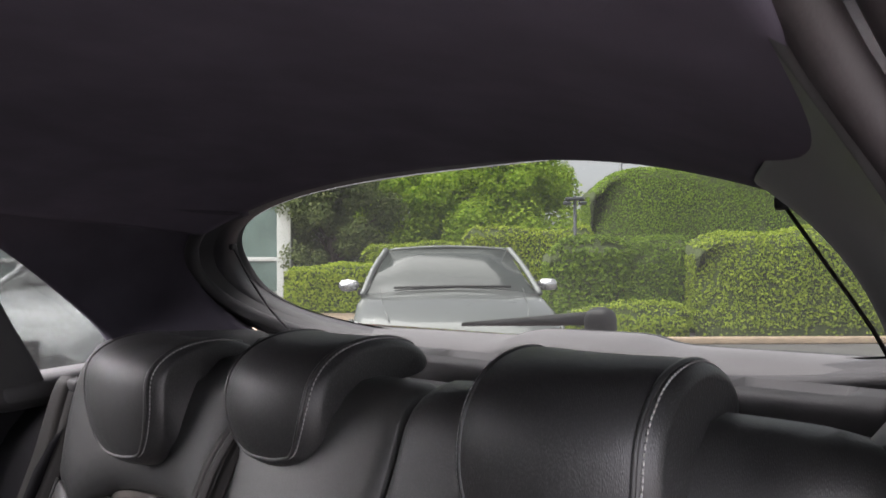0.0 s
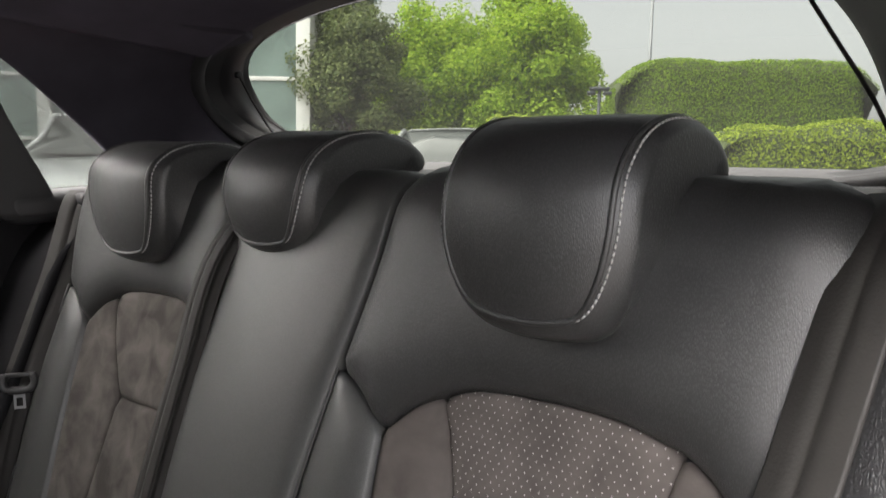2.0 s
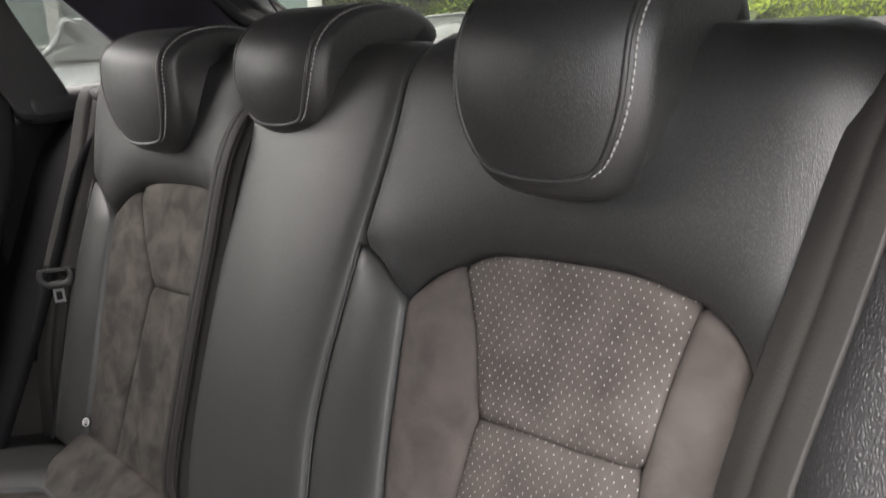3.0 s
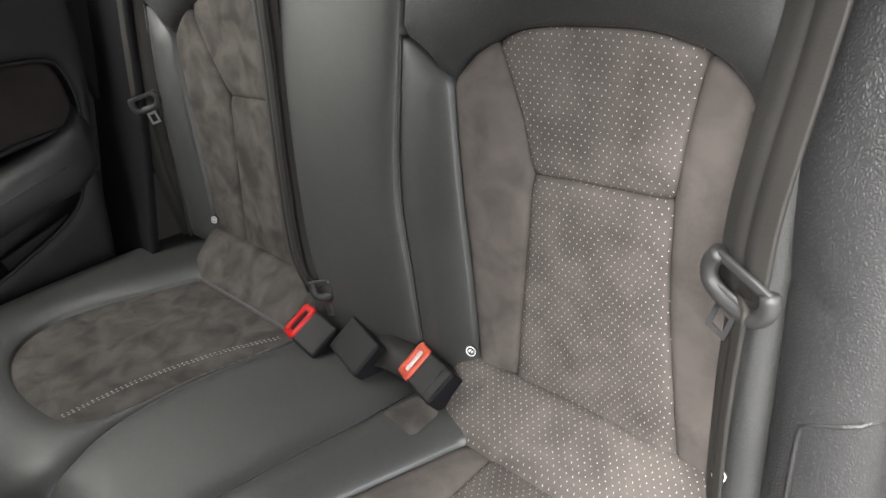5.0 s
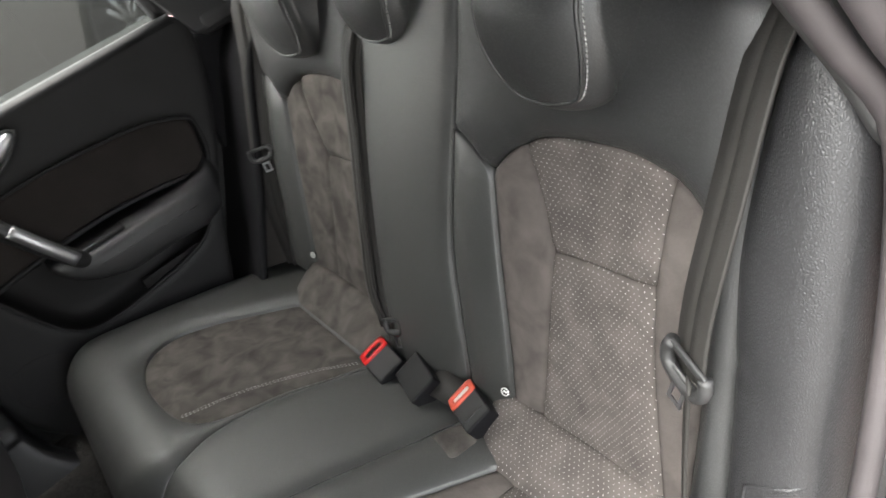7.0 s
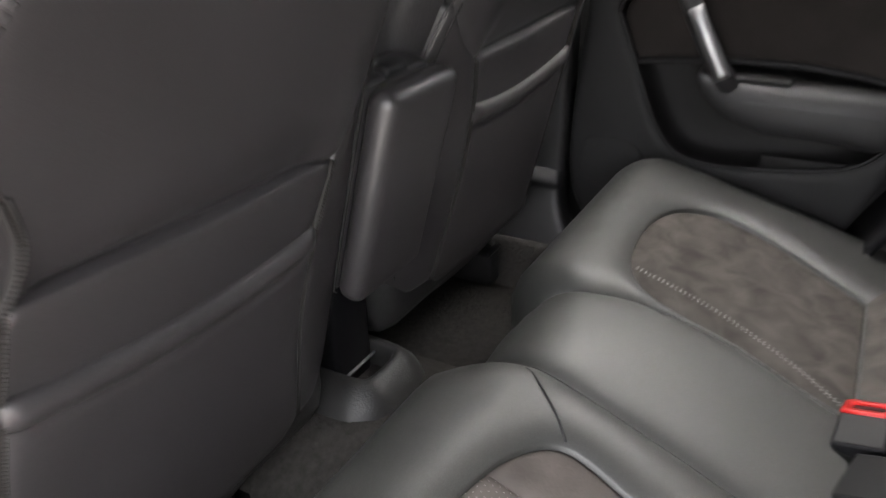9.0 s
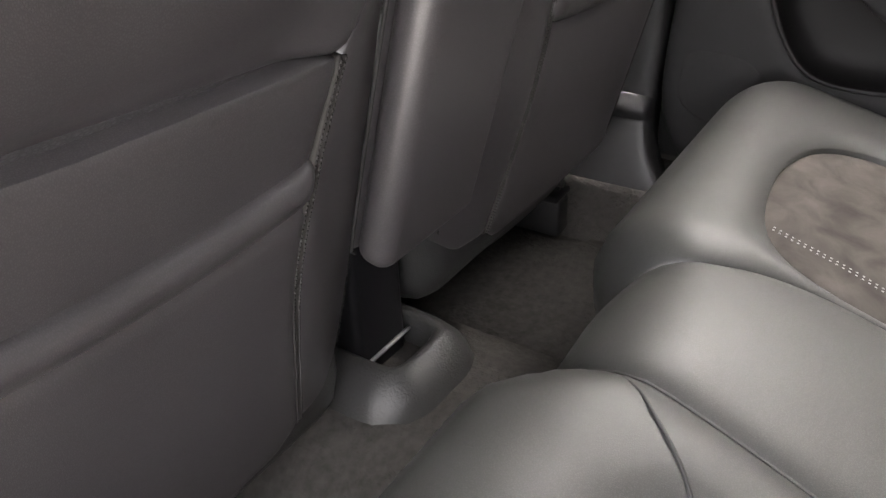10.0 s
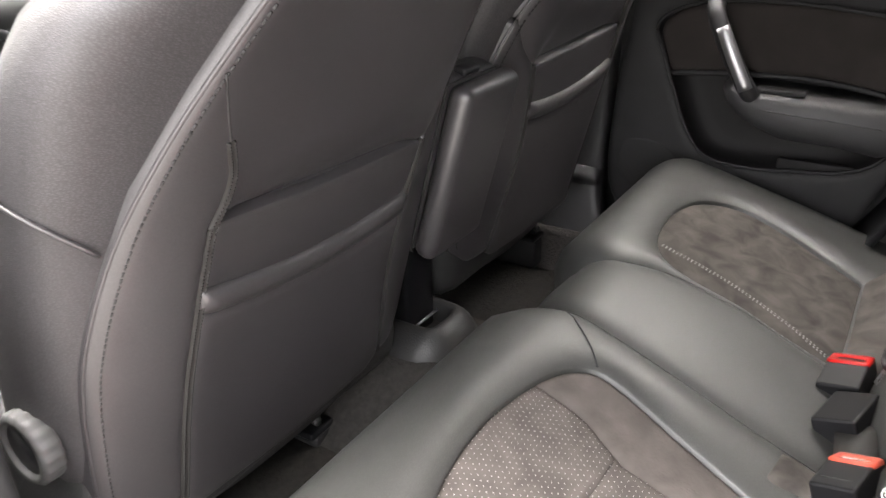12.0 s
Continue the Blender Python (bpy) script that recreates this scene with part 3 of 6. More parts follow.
tagged(part("side_panel", rbox((0.70, 0.24, 0.30), (0.78, 0.72, 1.03), 0.02), BODY_PAINT), "painted rear side panel of the car", "car body", "", "structure")
lining = tagged(part("side_lining", rbox((-0.733, -0.72, 0.36), (-0.728, 0.30, 1.035), 0), RUBBER), "plain black lining behind the door edge", "car trim", "", "structure")
quarter_lining = tagged(part("quarter_lining", rbox((-0.735, 0.02, 0.60), (-0.695, 0.47, 1.0), 0.01), ARCH_BLACK), "black lining behind the rear seat's side", "car trim", "", "structure")
part("pillar_cover", loft([[Vector(p) + Vector(d) for d in ((0.062, 0.02, 0.0), (0.082, 0.03, 0.004), (0.10, 0.07, 0.01), (0.115, 0.20, 0.015), (0.10, 0.45, 0.0))] for p in NEAR_EDGE[6:46]], False, closed=False), RUBBER, seal, "dark outer pillar cover")
# ---- rear bench ----
LEAN_BACK = 0.374
BN = Vector((0, -1, LEAN_BACK)).normalized()
BS = Vector((0, LEAN_BACK, 1)).normalized()


def on_back(x, s, h):
    """A place on the rear backrest: x across, s up its slope from the cushion, h out towards the front. Its top rolls over to the rear."""
    top = 0.505
    base = Vector((x, 0.0, 0.574))
    for c in (0.297, -0.312):
        h -= 0.014 * math.exp(-(((x - c) / 0.11) ** 2)) * min(1, max(0, (0.46 - s) / 0.12))
    if s > top:
        a = min((s - top) / 0.04, math.pi * 0.75)
        return base + BS * (top + (0.04 + h) * math.sin(a)) + BN * ((0.04 + h) * math.cos(a) - 0.04)
    return base + BS * s + BN * h


CN, CT = Vector((0, 0.27, 0.963)), Vector((0, -0.963, 0.27))


def on_cushion(x, y, h):
    """A place on the rear cushion, which slopes up to the front edge and rolls over it; the outer places reach further forward."""
    front = -0.372 - 0.035 * min(1, max(0, (abs(x + 0.02) - 0.07) / 0.06))
    if y < front:
        a = min((front - y) / 0.055, 1.85)
        r = 0.055 + h
        base = Vector((x, front, 0.504 - front * 0.28)) - CN * 0.055
        down = max(0, front - y - 0.055 * 1.85)
        return base + CN * r * math.cos(a) + CT * r * math.sin(a) + Vector((0, 0.15, -1)) * down
    return Vector((x, y, 0.532 - (y + 0.10) * 0.28)) + CN * h


bench = thing("rear_bench", "black leather rear bench backrest with grey suede seat centres", "rear seat")


def seat_back(c, suede, kink):
    """One sitting place of the backrest about x = c; kink is where its inner seam bends at the crease."""
    f = lambda line: [(c + u, s) for u, s in line]
    inn = spline([(-0.130, -0.03), (-0.136, 0.08), (-0.147, 0.2), (-0.153, 0.315)])
    top = [(-0.153, 0.315), (-0.124, 0.344), (-0.096, 0.359)]
    top2 = spline([(-0.096, 0.359), (-0.056, 0.373), (0.05, 0.379), (0.114, 0.369)])
    top3 = [(0.114, 0.369), (0.137, 0.356), (0.155, 0.336)]
    out = spline([(0.155, 0.336), (0.163, 0.2), (0.152, -0.03)])
    left = spline([(-0.096, 0.359), (-0.073, 0.30), (kink, 0.236)])
    left2 = spline([(kink, 0.236), (kink - 0.011, 0.12), (kink - 0.024, -0.03)])
    right = spline([(0.114, 0.369), (0.103, 0.316), (0.093, 0.245)])
    right2 = spline([(0.093, 0.245), (0.098, 0.14), (0.122, -0.03)])
    crease = spline([(kink, 0.236), (0.02, 0.239), (0.093, 0.245)])
    o = dict(r=0.012, high=0.007, skirt=0.008)
    pad("suede_side", f(joined(inn, spline(top), left, left2)), on_back, NEAR_SUEDE if suede is PERFORATED else suede, bench, **o)
    pad("suede_side", f(joined(right[::-1], spline(top3), out, right2[::-1])), on_back, NEAR_SUEDE if suede is PERFORATED else suede, bench, **o)
    pad("suede_centre", f(joined(left[::-1], top2, right, crease[::-1])), on_back, suede, bench, **o)
    pad("suede_centre", f(joined(left2[::-1], crease, right2)), on_back, suede, bench, r=0.018, high=0.010, skirt=0.008)
    tip = spline([(-0.217, 0.358), (-0.185, 0.342), (-0.153, 0.315)])
    side = spline([(-0.217, 0.358), (-0.237, 0.2), (-0.229, 0.09), (-0.214, -0.03)])
    pad("bolster", f(joined(side[::-1], tip, inn[::-1])), on_back, SMOOTH_LEATHER, bench, r=0.042, high=0.021, skirt=0.012, floor=0.009)
    part("piping", tube([on_back(x, s, 0.0115) for x, s in f(side)], 0.0019, 6), SMOOTH_LEATHER, bench)
    return f, top, top2, top3, out, tip, side


SHOULDER = dict(r=0.050, high=0.026, skirt=0.012)
f, top, top2, top3, out, tip, side = seat_back(0.297, PERFORATED, -0.058)
# the shoulder of the near place, down to the outer bolster behind the belt
near_top = [(0.505, 0.50), (0.497, 0.555), (0.46, 0.585), (0.30, 0.592), (0.14, 0.588), (0.104, 0.57)]
pad("shoulder_panel", joined(f(tip), f(spline(top)), f(top2), f(spline(top3)), f(out), [(0.452, -0.05), (0.50, -0.05)], spline([(0.50, -0.05), (0.498, 0.2), (0.505, 0.50)]), spline(near_top), spline([(0.104, 0.57), (0.099, 0.47), (0.080, 0.358)])), on_back, LEATHER, bench, **SHOULDER)
f, top, top2, top3, out, tip, side = seat_back(-0.303, DIM_SUEDE, -0.033)
far_top = [(-0.518, 0.358), (-0.545, 0.45), (-0.545, 0.535), (-0.52, 0.58), (-0.36, 0.592), (-0.17, 0.585), (-0.130, 0.57)]
far_edge = spline([(-0.130, 0.57), (-0.140, 0.464), (-0.165, 0.30), (-0.17, 0.25)])
pad("shoulder_panel", joined(f(tip), f(spline(top)), f(top2), f(spline(top3))[:6], far_edge[::-1], spline(far_top)[::-1]), on_back, LEATHER, bench, **SHOULDER)
mid_r = spline([(0.085, -0.05), (0.068, 0.09), (0.060, 0.2), (0.079, 0.355), (0.097, 0.47), (0.10, 0.575)])
mid_l = spline([(-0.125, 0.575), (-0.134, 0.464), (-0.160, 0.28), (-0.166, 0.1), (-0.16, -0.05)])
pad("middle_panel", joined(mid_r, [(0.085, 0.588), (-0.11, 0.588)], mid_l), on_back, SMOOTH_LEATHER, bench, r=0.018, high=0.016, skirt=0.012, bulge=0.003, floor=0.011, dent=lambda u, v: 0.018 * max(0, 1 - ((v - 0.10) / 0.46) ** 2) * max(0, 1 - ((u + 0.035) / 0.13) ** 2))
part("back_shell", loft([[on_back(x, s, -0.02 - 0.0) + Vector((0, d, 0)) for s, d in ((-0.08, 0), (0.3, 0), (0.54, 0), (0.50, 0.09), (-0.08, 0.10))] for x in (-0.55, 0.50)]), SOFT_TRIM, bench, smooth=False)

# side bolsters fixed to the body beside the seat
near_side = thing("side_bolster", "black grained leather bolster beside the rear seat", "seat bolster")
edge = spline([(0.497, -0.05), (0.494, 0.18), (0.487, 0.33), (0.512, 0.50)])
rim = spline([(0.512, 0.50), (0.545, 0.512), (0.572, 0.47), (0.580, 0.33), (0.578, 0.16)])
pad("cover", joined(edge, rim, [(0.582, 0.05), (0.586, -0.05)]), on_back, COARSE_LEATHER, near_side, r=0.035, high=0.026, skirt=0.06, dent=lambda u, v: -0.006 * math.exp(-((v - 0.215 + (u - 0.5) * 0.3) / 0.008) ** 2) * max(0, 1 - abs(u - 0.51) / 0.03))
part("piping", tube([on_back(x, s, 0.0252 - 40 * max(0, x - 0.555) ** 2) for x, s in spline([(0.524, -0.05), (0.524, 0.086), (0.529, 0.107), (0.545, 0.115), (0.574, 0.127)], 20)], 0.0022, 8), COARSE_LEATHER, near_side)
far_side = thing("side_bolster", "narrow black leather bolster beside the far rear seat", "seat bolster")
pad("cover", [(-0.535, -0.05), (-0.542, 0.2), (-0.545, 0.45), (-0.56, 0.50), (-0.60, 0.48), (-0.61, 0.3), (-0.60, -0.05)], on_back, DOOR_TRIM, far_side, r=0.02, high=0.006, skirt=0.06, rounds=1)
part("piping", tube([on_back(x, s, 0.005) for x, s in spline([(-0.538, -0.05), (-0.545, 0.2), (-0.548, 0.45)], 16)], 0.0028, 6), SMOOTH_LEATHER, far_side)

# ---- cushion ----
cushion = thing("rear_cushion", "black leather rear bench cushion with grey suede centres", "rear seat")
gap_l = spline([(-0.105, 0.0), (-0.112, -0.085), (-0.130, -0.150), (-0.149, -0.22), (-0.153, -0.297), (-0.140, -0.355), (-0.108, -0.41), (-0.092, -0.47), (-0.085, -0.60)], 40)
gap_r = spline([(0.105, 0.0), (0.090, -0.12), (0.071, -0.225), (0.056, -0.32), (0.050, -0.39), (0.048, -0.46), (0.050, -0.60)], 40)
pad("middle_cushion", joined(gap_l, gap_r[::-1]), on_cushion, SMOOTH_LEATHER, cushion, r=0.026, high=0.022, skirt=0.03, bulge=0.005, floor=0.0165)
part("welt", tube([on_cushion(x, y, 0.0168) for x, y in gap_r], 0.0013, 6), SMOOTH_LEATHER, cushion)


def seat_cushion(inner, insert, outer_x, suede, roll, flap, puff=0.020, pieces=()):
    pad("leather_surround", joined(inner, [(outer_x * 0.88, -0.60)], spline([(outer_x * 0.92, -0.58), (outer_x * 0.985, -0.44), (outer_x, -0.33), (outer_x, -0.15), (outer_x * 0.97, 0.02)])), on_cushion, SMOOTH_LEATHER, cushion, r=0.040, high=puff + 0.007, skirt=0.04, floor=puff - 0.005, holes=(insert,))
    for piece, mat in pieces or ((insert, suede),):
        pad("suede_insert", piece, on_cushion, mat, cushion, r=0.012 if pieces else 0.03, high=puff - 0.006, skirt=0.02, floor=puff - 0.0105, dent=flap)
    pad("rear_roll", roll, lambda x, y, h: on_cushion(x, y, h) + Vector((0, 0, max(0, y + 0.09) * 0.64)), suede, cushion, r=0.026, high=0.022, skirt=0.02, floor=0.002)


ins_far = joined(spline([(-0.122, -0.085), (-0.140, -0.16), (-0.158, -0.22), (-0.166, -0.30), (-0.185, -0.345), (-0.225, -0.369), (-0.295, -0.380), (-0.37, -0.378), (-0.44, -0.354), (-0.478, -0.297), (-0.466, -0.22), (-0.430, -0.14), (-0.405, -0.085)], 60))
fold = lambda u, v: -0.009 * math.exp(-((v + 0.255) / 0.006) ** 2) * max(0, 1 - abs(u + 0.33) / 0.08) - 0.007 * math.exp(-((u + 0.35 + (v + 0.2) * 0.3) / 0.01) ** 2) * max(0, 1 - abs(v + 0.19) / 0.08)
seat_cushion(gap_l, ins_far, -0.605, DIM_SUEDE, [(-0.120, 0.006), (-0.124, -0.088), (-0.41, -0.088), (-0.45, -0.06), (-0.46, 0.006)], fold, 0.021)
ins_near = joined(spline([(0.205, -0.085), (0.186, -0.145), (0.161, -0.22), (0.137, -0.29), (0.133, -0.322), (0.150, -0.346), (0.20, -0.368), (0.30, -0.382), (0.41, -0.37), (0.49, -0.33), (0.515, -0.25), (0.505, -0.15), (0.49, -0.085)], 60))
fold2 = lambda u, v: -0.006 * math.exp(-((v + 0.235 + (u - 0.2) * 0.2) / 0.006) ** 2) * max(0, 1 - abs(u - 0.28) / 0.14)
inner_seam = spline([(0.203, -0.369), (0.212, -0.305), (0.237, -0.258), (0.246, -0.19), (0.240, -0.085)], 24)
cross_seam = spline([(0.237, -0.258), (0.38, -0.262), (0.515, -0.253)], 14)
low_seam, high_seam = [q for q in inner_seam if q[1] < -0.256], [q for q in inner_seam if q[1] >= -0.256]
rim_in = [q for q in ins_near if q[0] < 0.242 and q[1] > -0.3735]
rim_front = [q for q in ins_near if q[0] >= 0.203 and q[1] < -0.256]
rim_back = [q for q in ins_near if q[0] > 0.3 and q[1] >= -0.25]
NEAR_ROLL = [(0.125, 0.006), (0.130, -0.02), (0.137, -0.047), (0.152, -0.073), (0.175, -0.092), (0.485, -0.092), (0.495, 0.006)]
near_pieces = ((joined(rim_in, inner_seam), NEAR_SUEDE), (joined(rim_front, cross_seam[::-1], low_seam[::-1]), PERFORATED), (joined(cross_seam, rim_back, high_seam[::-1]), PERFORATED))
seat_cushion(gap_r, ins_near, 0.59, PERFORATED, NEAR_ROLL, fold2, 0.020, near_pieces)
part("seam", tube([on_cushion(x, y, 0.0282 - 7 * (x - 0.095) ** 2) for x, y in spline([(0.060, -0.395), (0.085, -0.372), (0.112, -0.343), (0.130, -0.326)], 14)], 0.0014, 6), SEAL_BLACK, cushion)
part("base", rbox((-0.60, -0.42, 0.37), (0.58, 0.05, 0.52), 0.03), SOFT_TRIM, cushion)
double = spline([(-0.226, -0.362), (-0.214, -0.262), (-0.18, -0.165), (-0.140, -0.095)], 30)
for off in (-0.0026, 0.0026):
    stitches("stitching", [on_cushion(x + off, y, 0.0150) for x, y in double], cushion, 0.0062, 0.0022, 0.00065)
stitches("stitching", [on_cushion(x, -0.555 + 0.05 * ((x + 0.34) / 0.25) ** 2, 0.022) for x in np.linspace(-0.57, -0.12, 60)], cushion, 0.006, 0.004, 0.0009)
pad("gusset", [(0.104, -0.118), (0.117, -0.066), (0.160, -0.072), (0.164, -0.128)], lambda x, y, h: on_cushion(x, y, h + 0.023), DIM_SUEDE, cushion, r=0.008, high=0.008, skirt=0.012)
part("piping", tube([on_cushion(x - 0.001, y, 0.006) + Vector((0, 0, max(0, y + 0.09) * 0.64)) for x, y in NEAR_ROLL[:5]], 0.0045, 8), SMOOTH_LEATHER, cushion)


def headrest(name, label, c, half, dy=0.0, low=0.980, deep=1.0, top=1.143, group="rear headrests"):
    """An over-hanging headrest: a comma-shaped side profile, rounded off at both ends, with a stitched seam round its face."""
    ob = thing(name, label, "headrest", group, at=(c, dy, 0))
    prof = chaikin([(0.118, 0.980), (0.096, 0.990), (0.083, 1.025), (0.080, 1.065), (0.090, 1.106), (0.125, 1.136), (0.18, 1.143), (0.225, 1.130), (0.250, 1.108), (0.250, 1.088), (0.228, 1.083), (0.20, 1.083), (0.178, 1.066), (0.163, 1.035), (0.150, 1.0), (0.136, 0.982)], 2)
    prof = resample([(0.08 + (y - 0.08) * deep, 1.08 + (z - 1.08) * (top - 1.08) / 0.063 if z > 1.08 else 1.08 - (1.08 - z) * (1.08 - low) / 0.10) for y, z in prof], 80)
    mid = np.array([0.08 + 0.06 * deep, 1.075])

    def spot(u, y, z, grow=0.0):
        k = 0.78 + 0.22 * ((1 - abs(u) ** 6) ** 0.45 if abs(u) < 1 else 0.0)
        f = min(1, max(0, (z - low) / 0.085))
        w = half * (0.60 + 0.40 * math.sqrt(1 - (1 - f) ** 2))
        q = mid + (np.array([y, z]) - mid) * (k + grow)
        return (u * w, q[0] + 0.022 * u * u, q[1])

    us = [s * q for s, line in ((-1, (1, 0.995, 0.985, 0.97, 0.95, 0.92, 0.88, 0.84, 0.80, 0.74, 0.66, 0.5, 0.25)), (1, (0, 0.25, 0.5, 0.66, 0.74, 0.80, 0.84, 0.88, 0.92, 0.95, 0.97, 0.985, 0.995, 1))) for q in line]
    part("cushion", loft([[spot(u, y, z) for y, z in prof] for u in us]), LEATHER, ob)
    k0 = int(np.argmin(prof[:, 1] + 0.5 * abs(prof[:, 0] - prof[:, 0].min())))
    order = np.roll(prof, -k0, 0)
    if order[6][0] > order[0][0] and order[6][1] < 1.03:
        order = np.roll(order[::-1], 1, 0)
    face = order[: int(len(order) * 0.55)]
    n = len(face) - 1
    at = lambda u, v, g: spot(u, *[np.interp(v * n, range(n + 1), face[:, i]) for i in (0, 1)], g)
    path = spline([(-0.86, 1.0), (-0.86, 0.5), (-0.85, 0.27), (-0.70, 0.11), (-0.42, 0.072), (0.0, 0.065), (0.42, 0.072), (0.70, 0.11), (0.85, 0.27), (0.86, 0.5), (0.86, 1.0)], 140)
    stitches("stitching", [at(u * 1.03, v, 0.011) for u, v in path], ob, 0.0050, 0.0034, 0.0008)
    part("seam", tube([at(u * 0.965, v, 0.002) for u, v in path], 0.0024, 6), LEATHER, ob)
    for sx in (-0.62, 0.62):
        part("post", tube([(sx * half, 0.08 + 0.15 * deep, 1.02), (sx * half, 0.08 + 0.15 * deep, 1.09)], 0.006), CHROME, ob, "chrome headrest post")
        part("guide", rbox((sx * half - 0.016, 0.08 + 0.15 * deep - 0.014, 1.04), (sx * half + 0.016, 0.08 + 0.15 * deep + 0.016, 1.066), 0.006), PLASTIC, ob)
    return ob


headrest("rear_headrest", "wide black leather headrest with pale stitching", 0.300, 0.084)
headrest("rear_headrest", "wide black leather headrest with pale stitching", -0.306, 0.090, 0.0, 0.97, 0.93, 1.120)
headrest("rear_headrest", "smaller black leather headrest in the middle place", -0.053, 0.077, 0.03, 1.0, 1.08, 1.132)


# ---- belts and buckles ----
def tongue(parent, at, right, up, size=0.8):
    """A belt's latch tongue: a plastic loop and a slotted steel plate."""
    r, u = Vector(right).normalized(), Vector(up).normalized()
    u = (u - r * u.dot(r)).normalized()
    n = r.cross(u)
    m = Matrix((r * size, n * size, u * size)).transposed().to_4x4()
    m.translation = Vector(at)
    loop = [(-0.030, 0, 0.018), (-0.034, 0, 0.0), (-0.026, 0, -0.016), (0.0, 0, -0.021), (0.026, 0, -0.016), (0.034, 0, 0.002), (0.028, 0, 0.018)]
    part("grip", tube([m @ Vector(p) for p in spline(loop, 24)], 0.0085 * size, 10), TONGUE_GREY, parent, "worn grey plastic grip")
    bm = rbox((-0.026, -0.004, -0.024), (0.026, 0.004, -0.010), 0.004)
    rbox((-0.031, -0.002, 0.011), (0.031, 0.004, 0.021), 0.002, bm=bm)
    bm.transform(m)
    part("bar", bm, TONGUE_GREY, parent)
    bm = bmesh.new()
    for lo, hi in (((-0.012, -0.001, -0.058), (-0.007, 0.001, -0.02)), ((0.007, -0.001, -0.058), (0.012, 0.001, -0.02)), ((-0.012, -0.001, -0.062), (0.012, 0.001, -0.056)), ((-0.012, -0.001, -0.036), (0.012, 0.001, -0.02))):
        rbox(lo, hi, 0, bm=bm)
    bm.transform(m)
    part("latch_plate", bm, SATIN, parent, "slotted steel latch plate", False)


near_belt = thing("seat_belt", "black webbing seat belt hanging beside the near rear seat", "seat belt", "rear seat belts")
run = [on_back(0.512, 0.60, 0.01), on_back(0.510, 0.56, 0.016), on_back(0.506, 0.50, 0.024), on_back(0.493, 0.38, 0.042), on_back(0.481, 0.28, 0.052), on_back(0.479, 0.215, 0.056), on_back(0.470, 0.12, 0.042), on_back(0.466, 0.02, 0.03), on_back(0.464, -0.06, 0.02)]
ribbon("webbing", spline([tuple(p) for p in run[:6]], 24), (1, -0.45, 0.1), WEBBING, near_belt)
ribbon("webbing", spline([tuple(p) for p in run[5:]], 16), (0.66, -0.74, 0.3), WEBBING, near_belt, width=0.040)
tongue(near_belt, on_back(0.480, 0.222, 0.062), (1, -0.35, -0.30), (0.15, 0.25, 1))
far_belt = thing("seat_belt", "black webbing seat belt hanging beside the far rear seat", "seat belt", "rear seat belts")
run = [(-0.575, 0.172, 1.04), (-0.562, 0.153, 1.02), (-0.545, 0.115, 0.936), (-0.538, 0.076, 0.857), (-0.535, 0.042, 0.784), (-0.538, 0.022, 0.716), (-0.542, 0.002, 0.638), (-0.550, -0.012, 0.52)]
ribbon("webbing", spline(run[:5], 20), (0.62, 0.78, 0.0), WEBBING, far_belt, width=0.046)
ribbon("webbing", spline(run[4:], 14), (0.5, 0.85, 0.0), WEBBING, far_belt, width=0.034)
tongue(far_belt, (-0.530, 0.037, 0.784), (0.55, 0.83, 0.0), (0.0, 0.25, 1), 0.62)
part("guide", rbox((-0.595, 0.155, 1.02), (-0.545, 0.185, 1.040), 0.008), PLASTIC, far_belt)
mid_belt = thing("seat_belt", "black folded middle seat belt running down to its buckle", "seat belt", "rear seat belts")
for k, (dx, h) in enumerate(((-0.012, 0.030), (-0.002, 0.036), (0.010, 0.030))):
    run = [on_back(-0.124 + dx, 0.57, 0.020), on_back(-0.133 + dx, 0.45, h - 0.004), on_back(-0.149 + dx, 0.30, h - 0.002), on_back(-0.151 + dx, 0.14, h), on_back(-0.138 + dx, 0.05, h + 0.004), on_back(-0.112 + dx * 0.6, 0.012, 0.036)]
    ribbon("webbing", spline([tuple(p) for p in run], 30), (1, -0.55 + 0.5 * k, 0), WEBBING, mid_belt, width=0.027)
tongue(mid_belt, (-0.088, -0.026, 0.602), (1, 0.30, 0.25), (-0.35, 0.35, 1), 0.62)


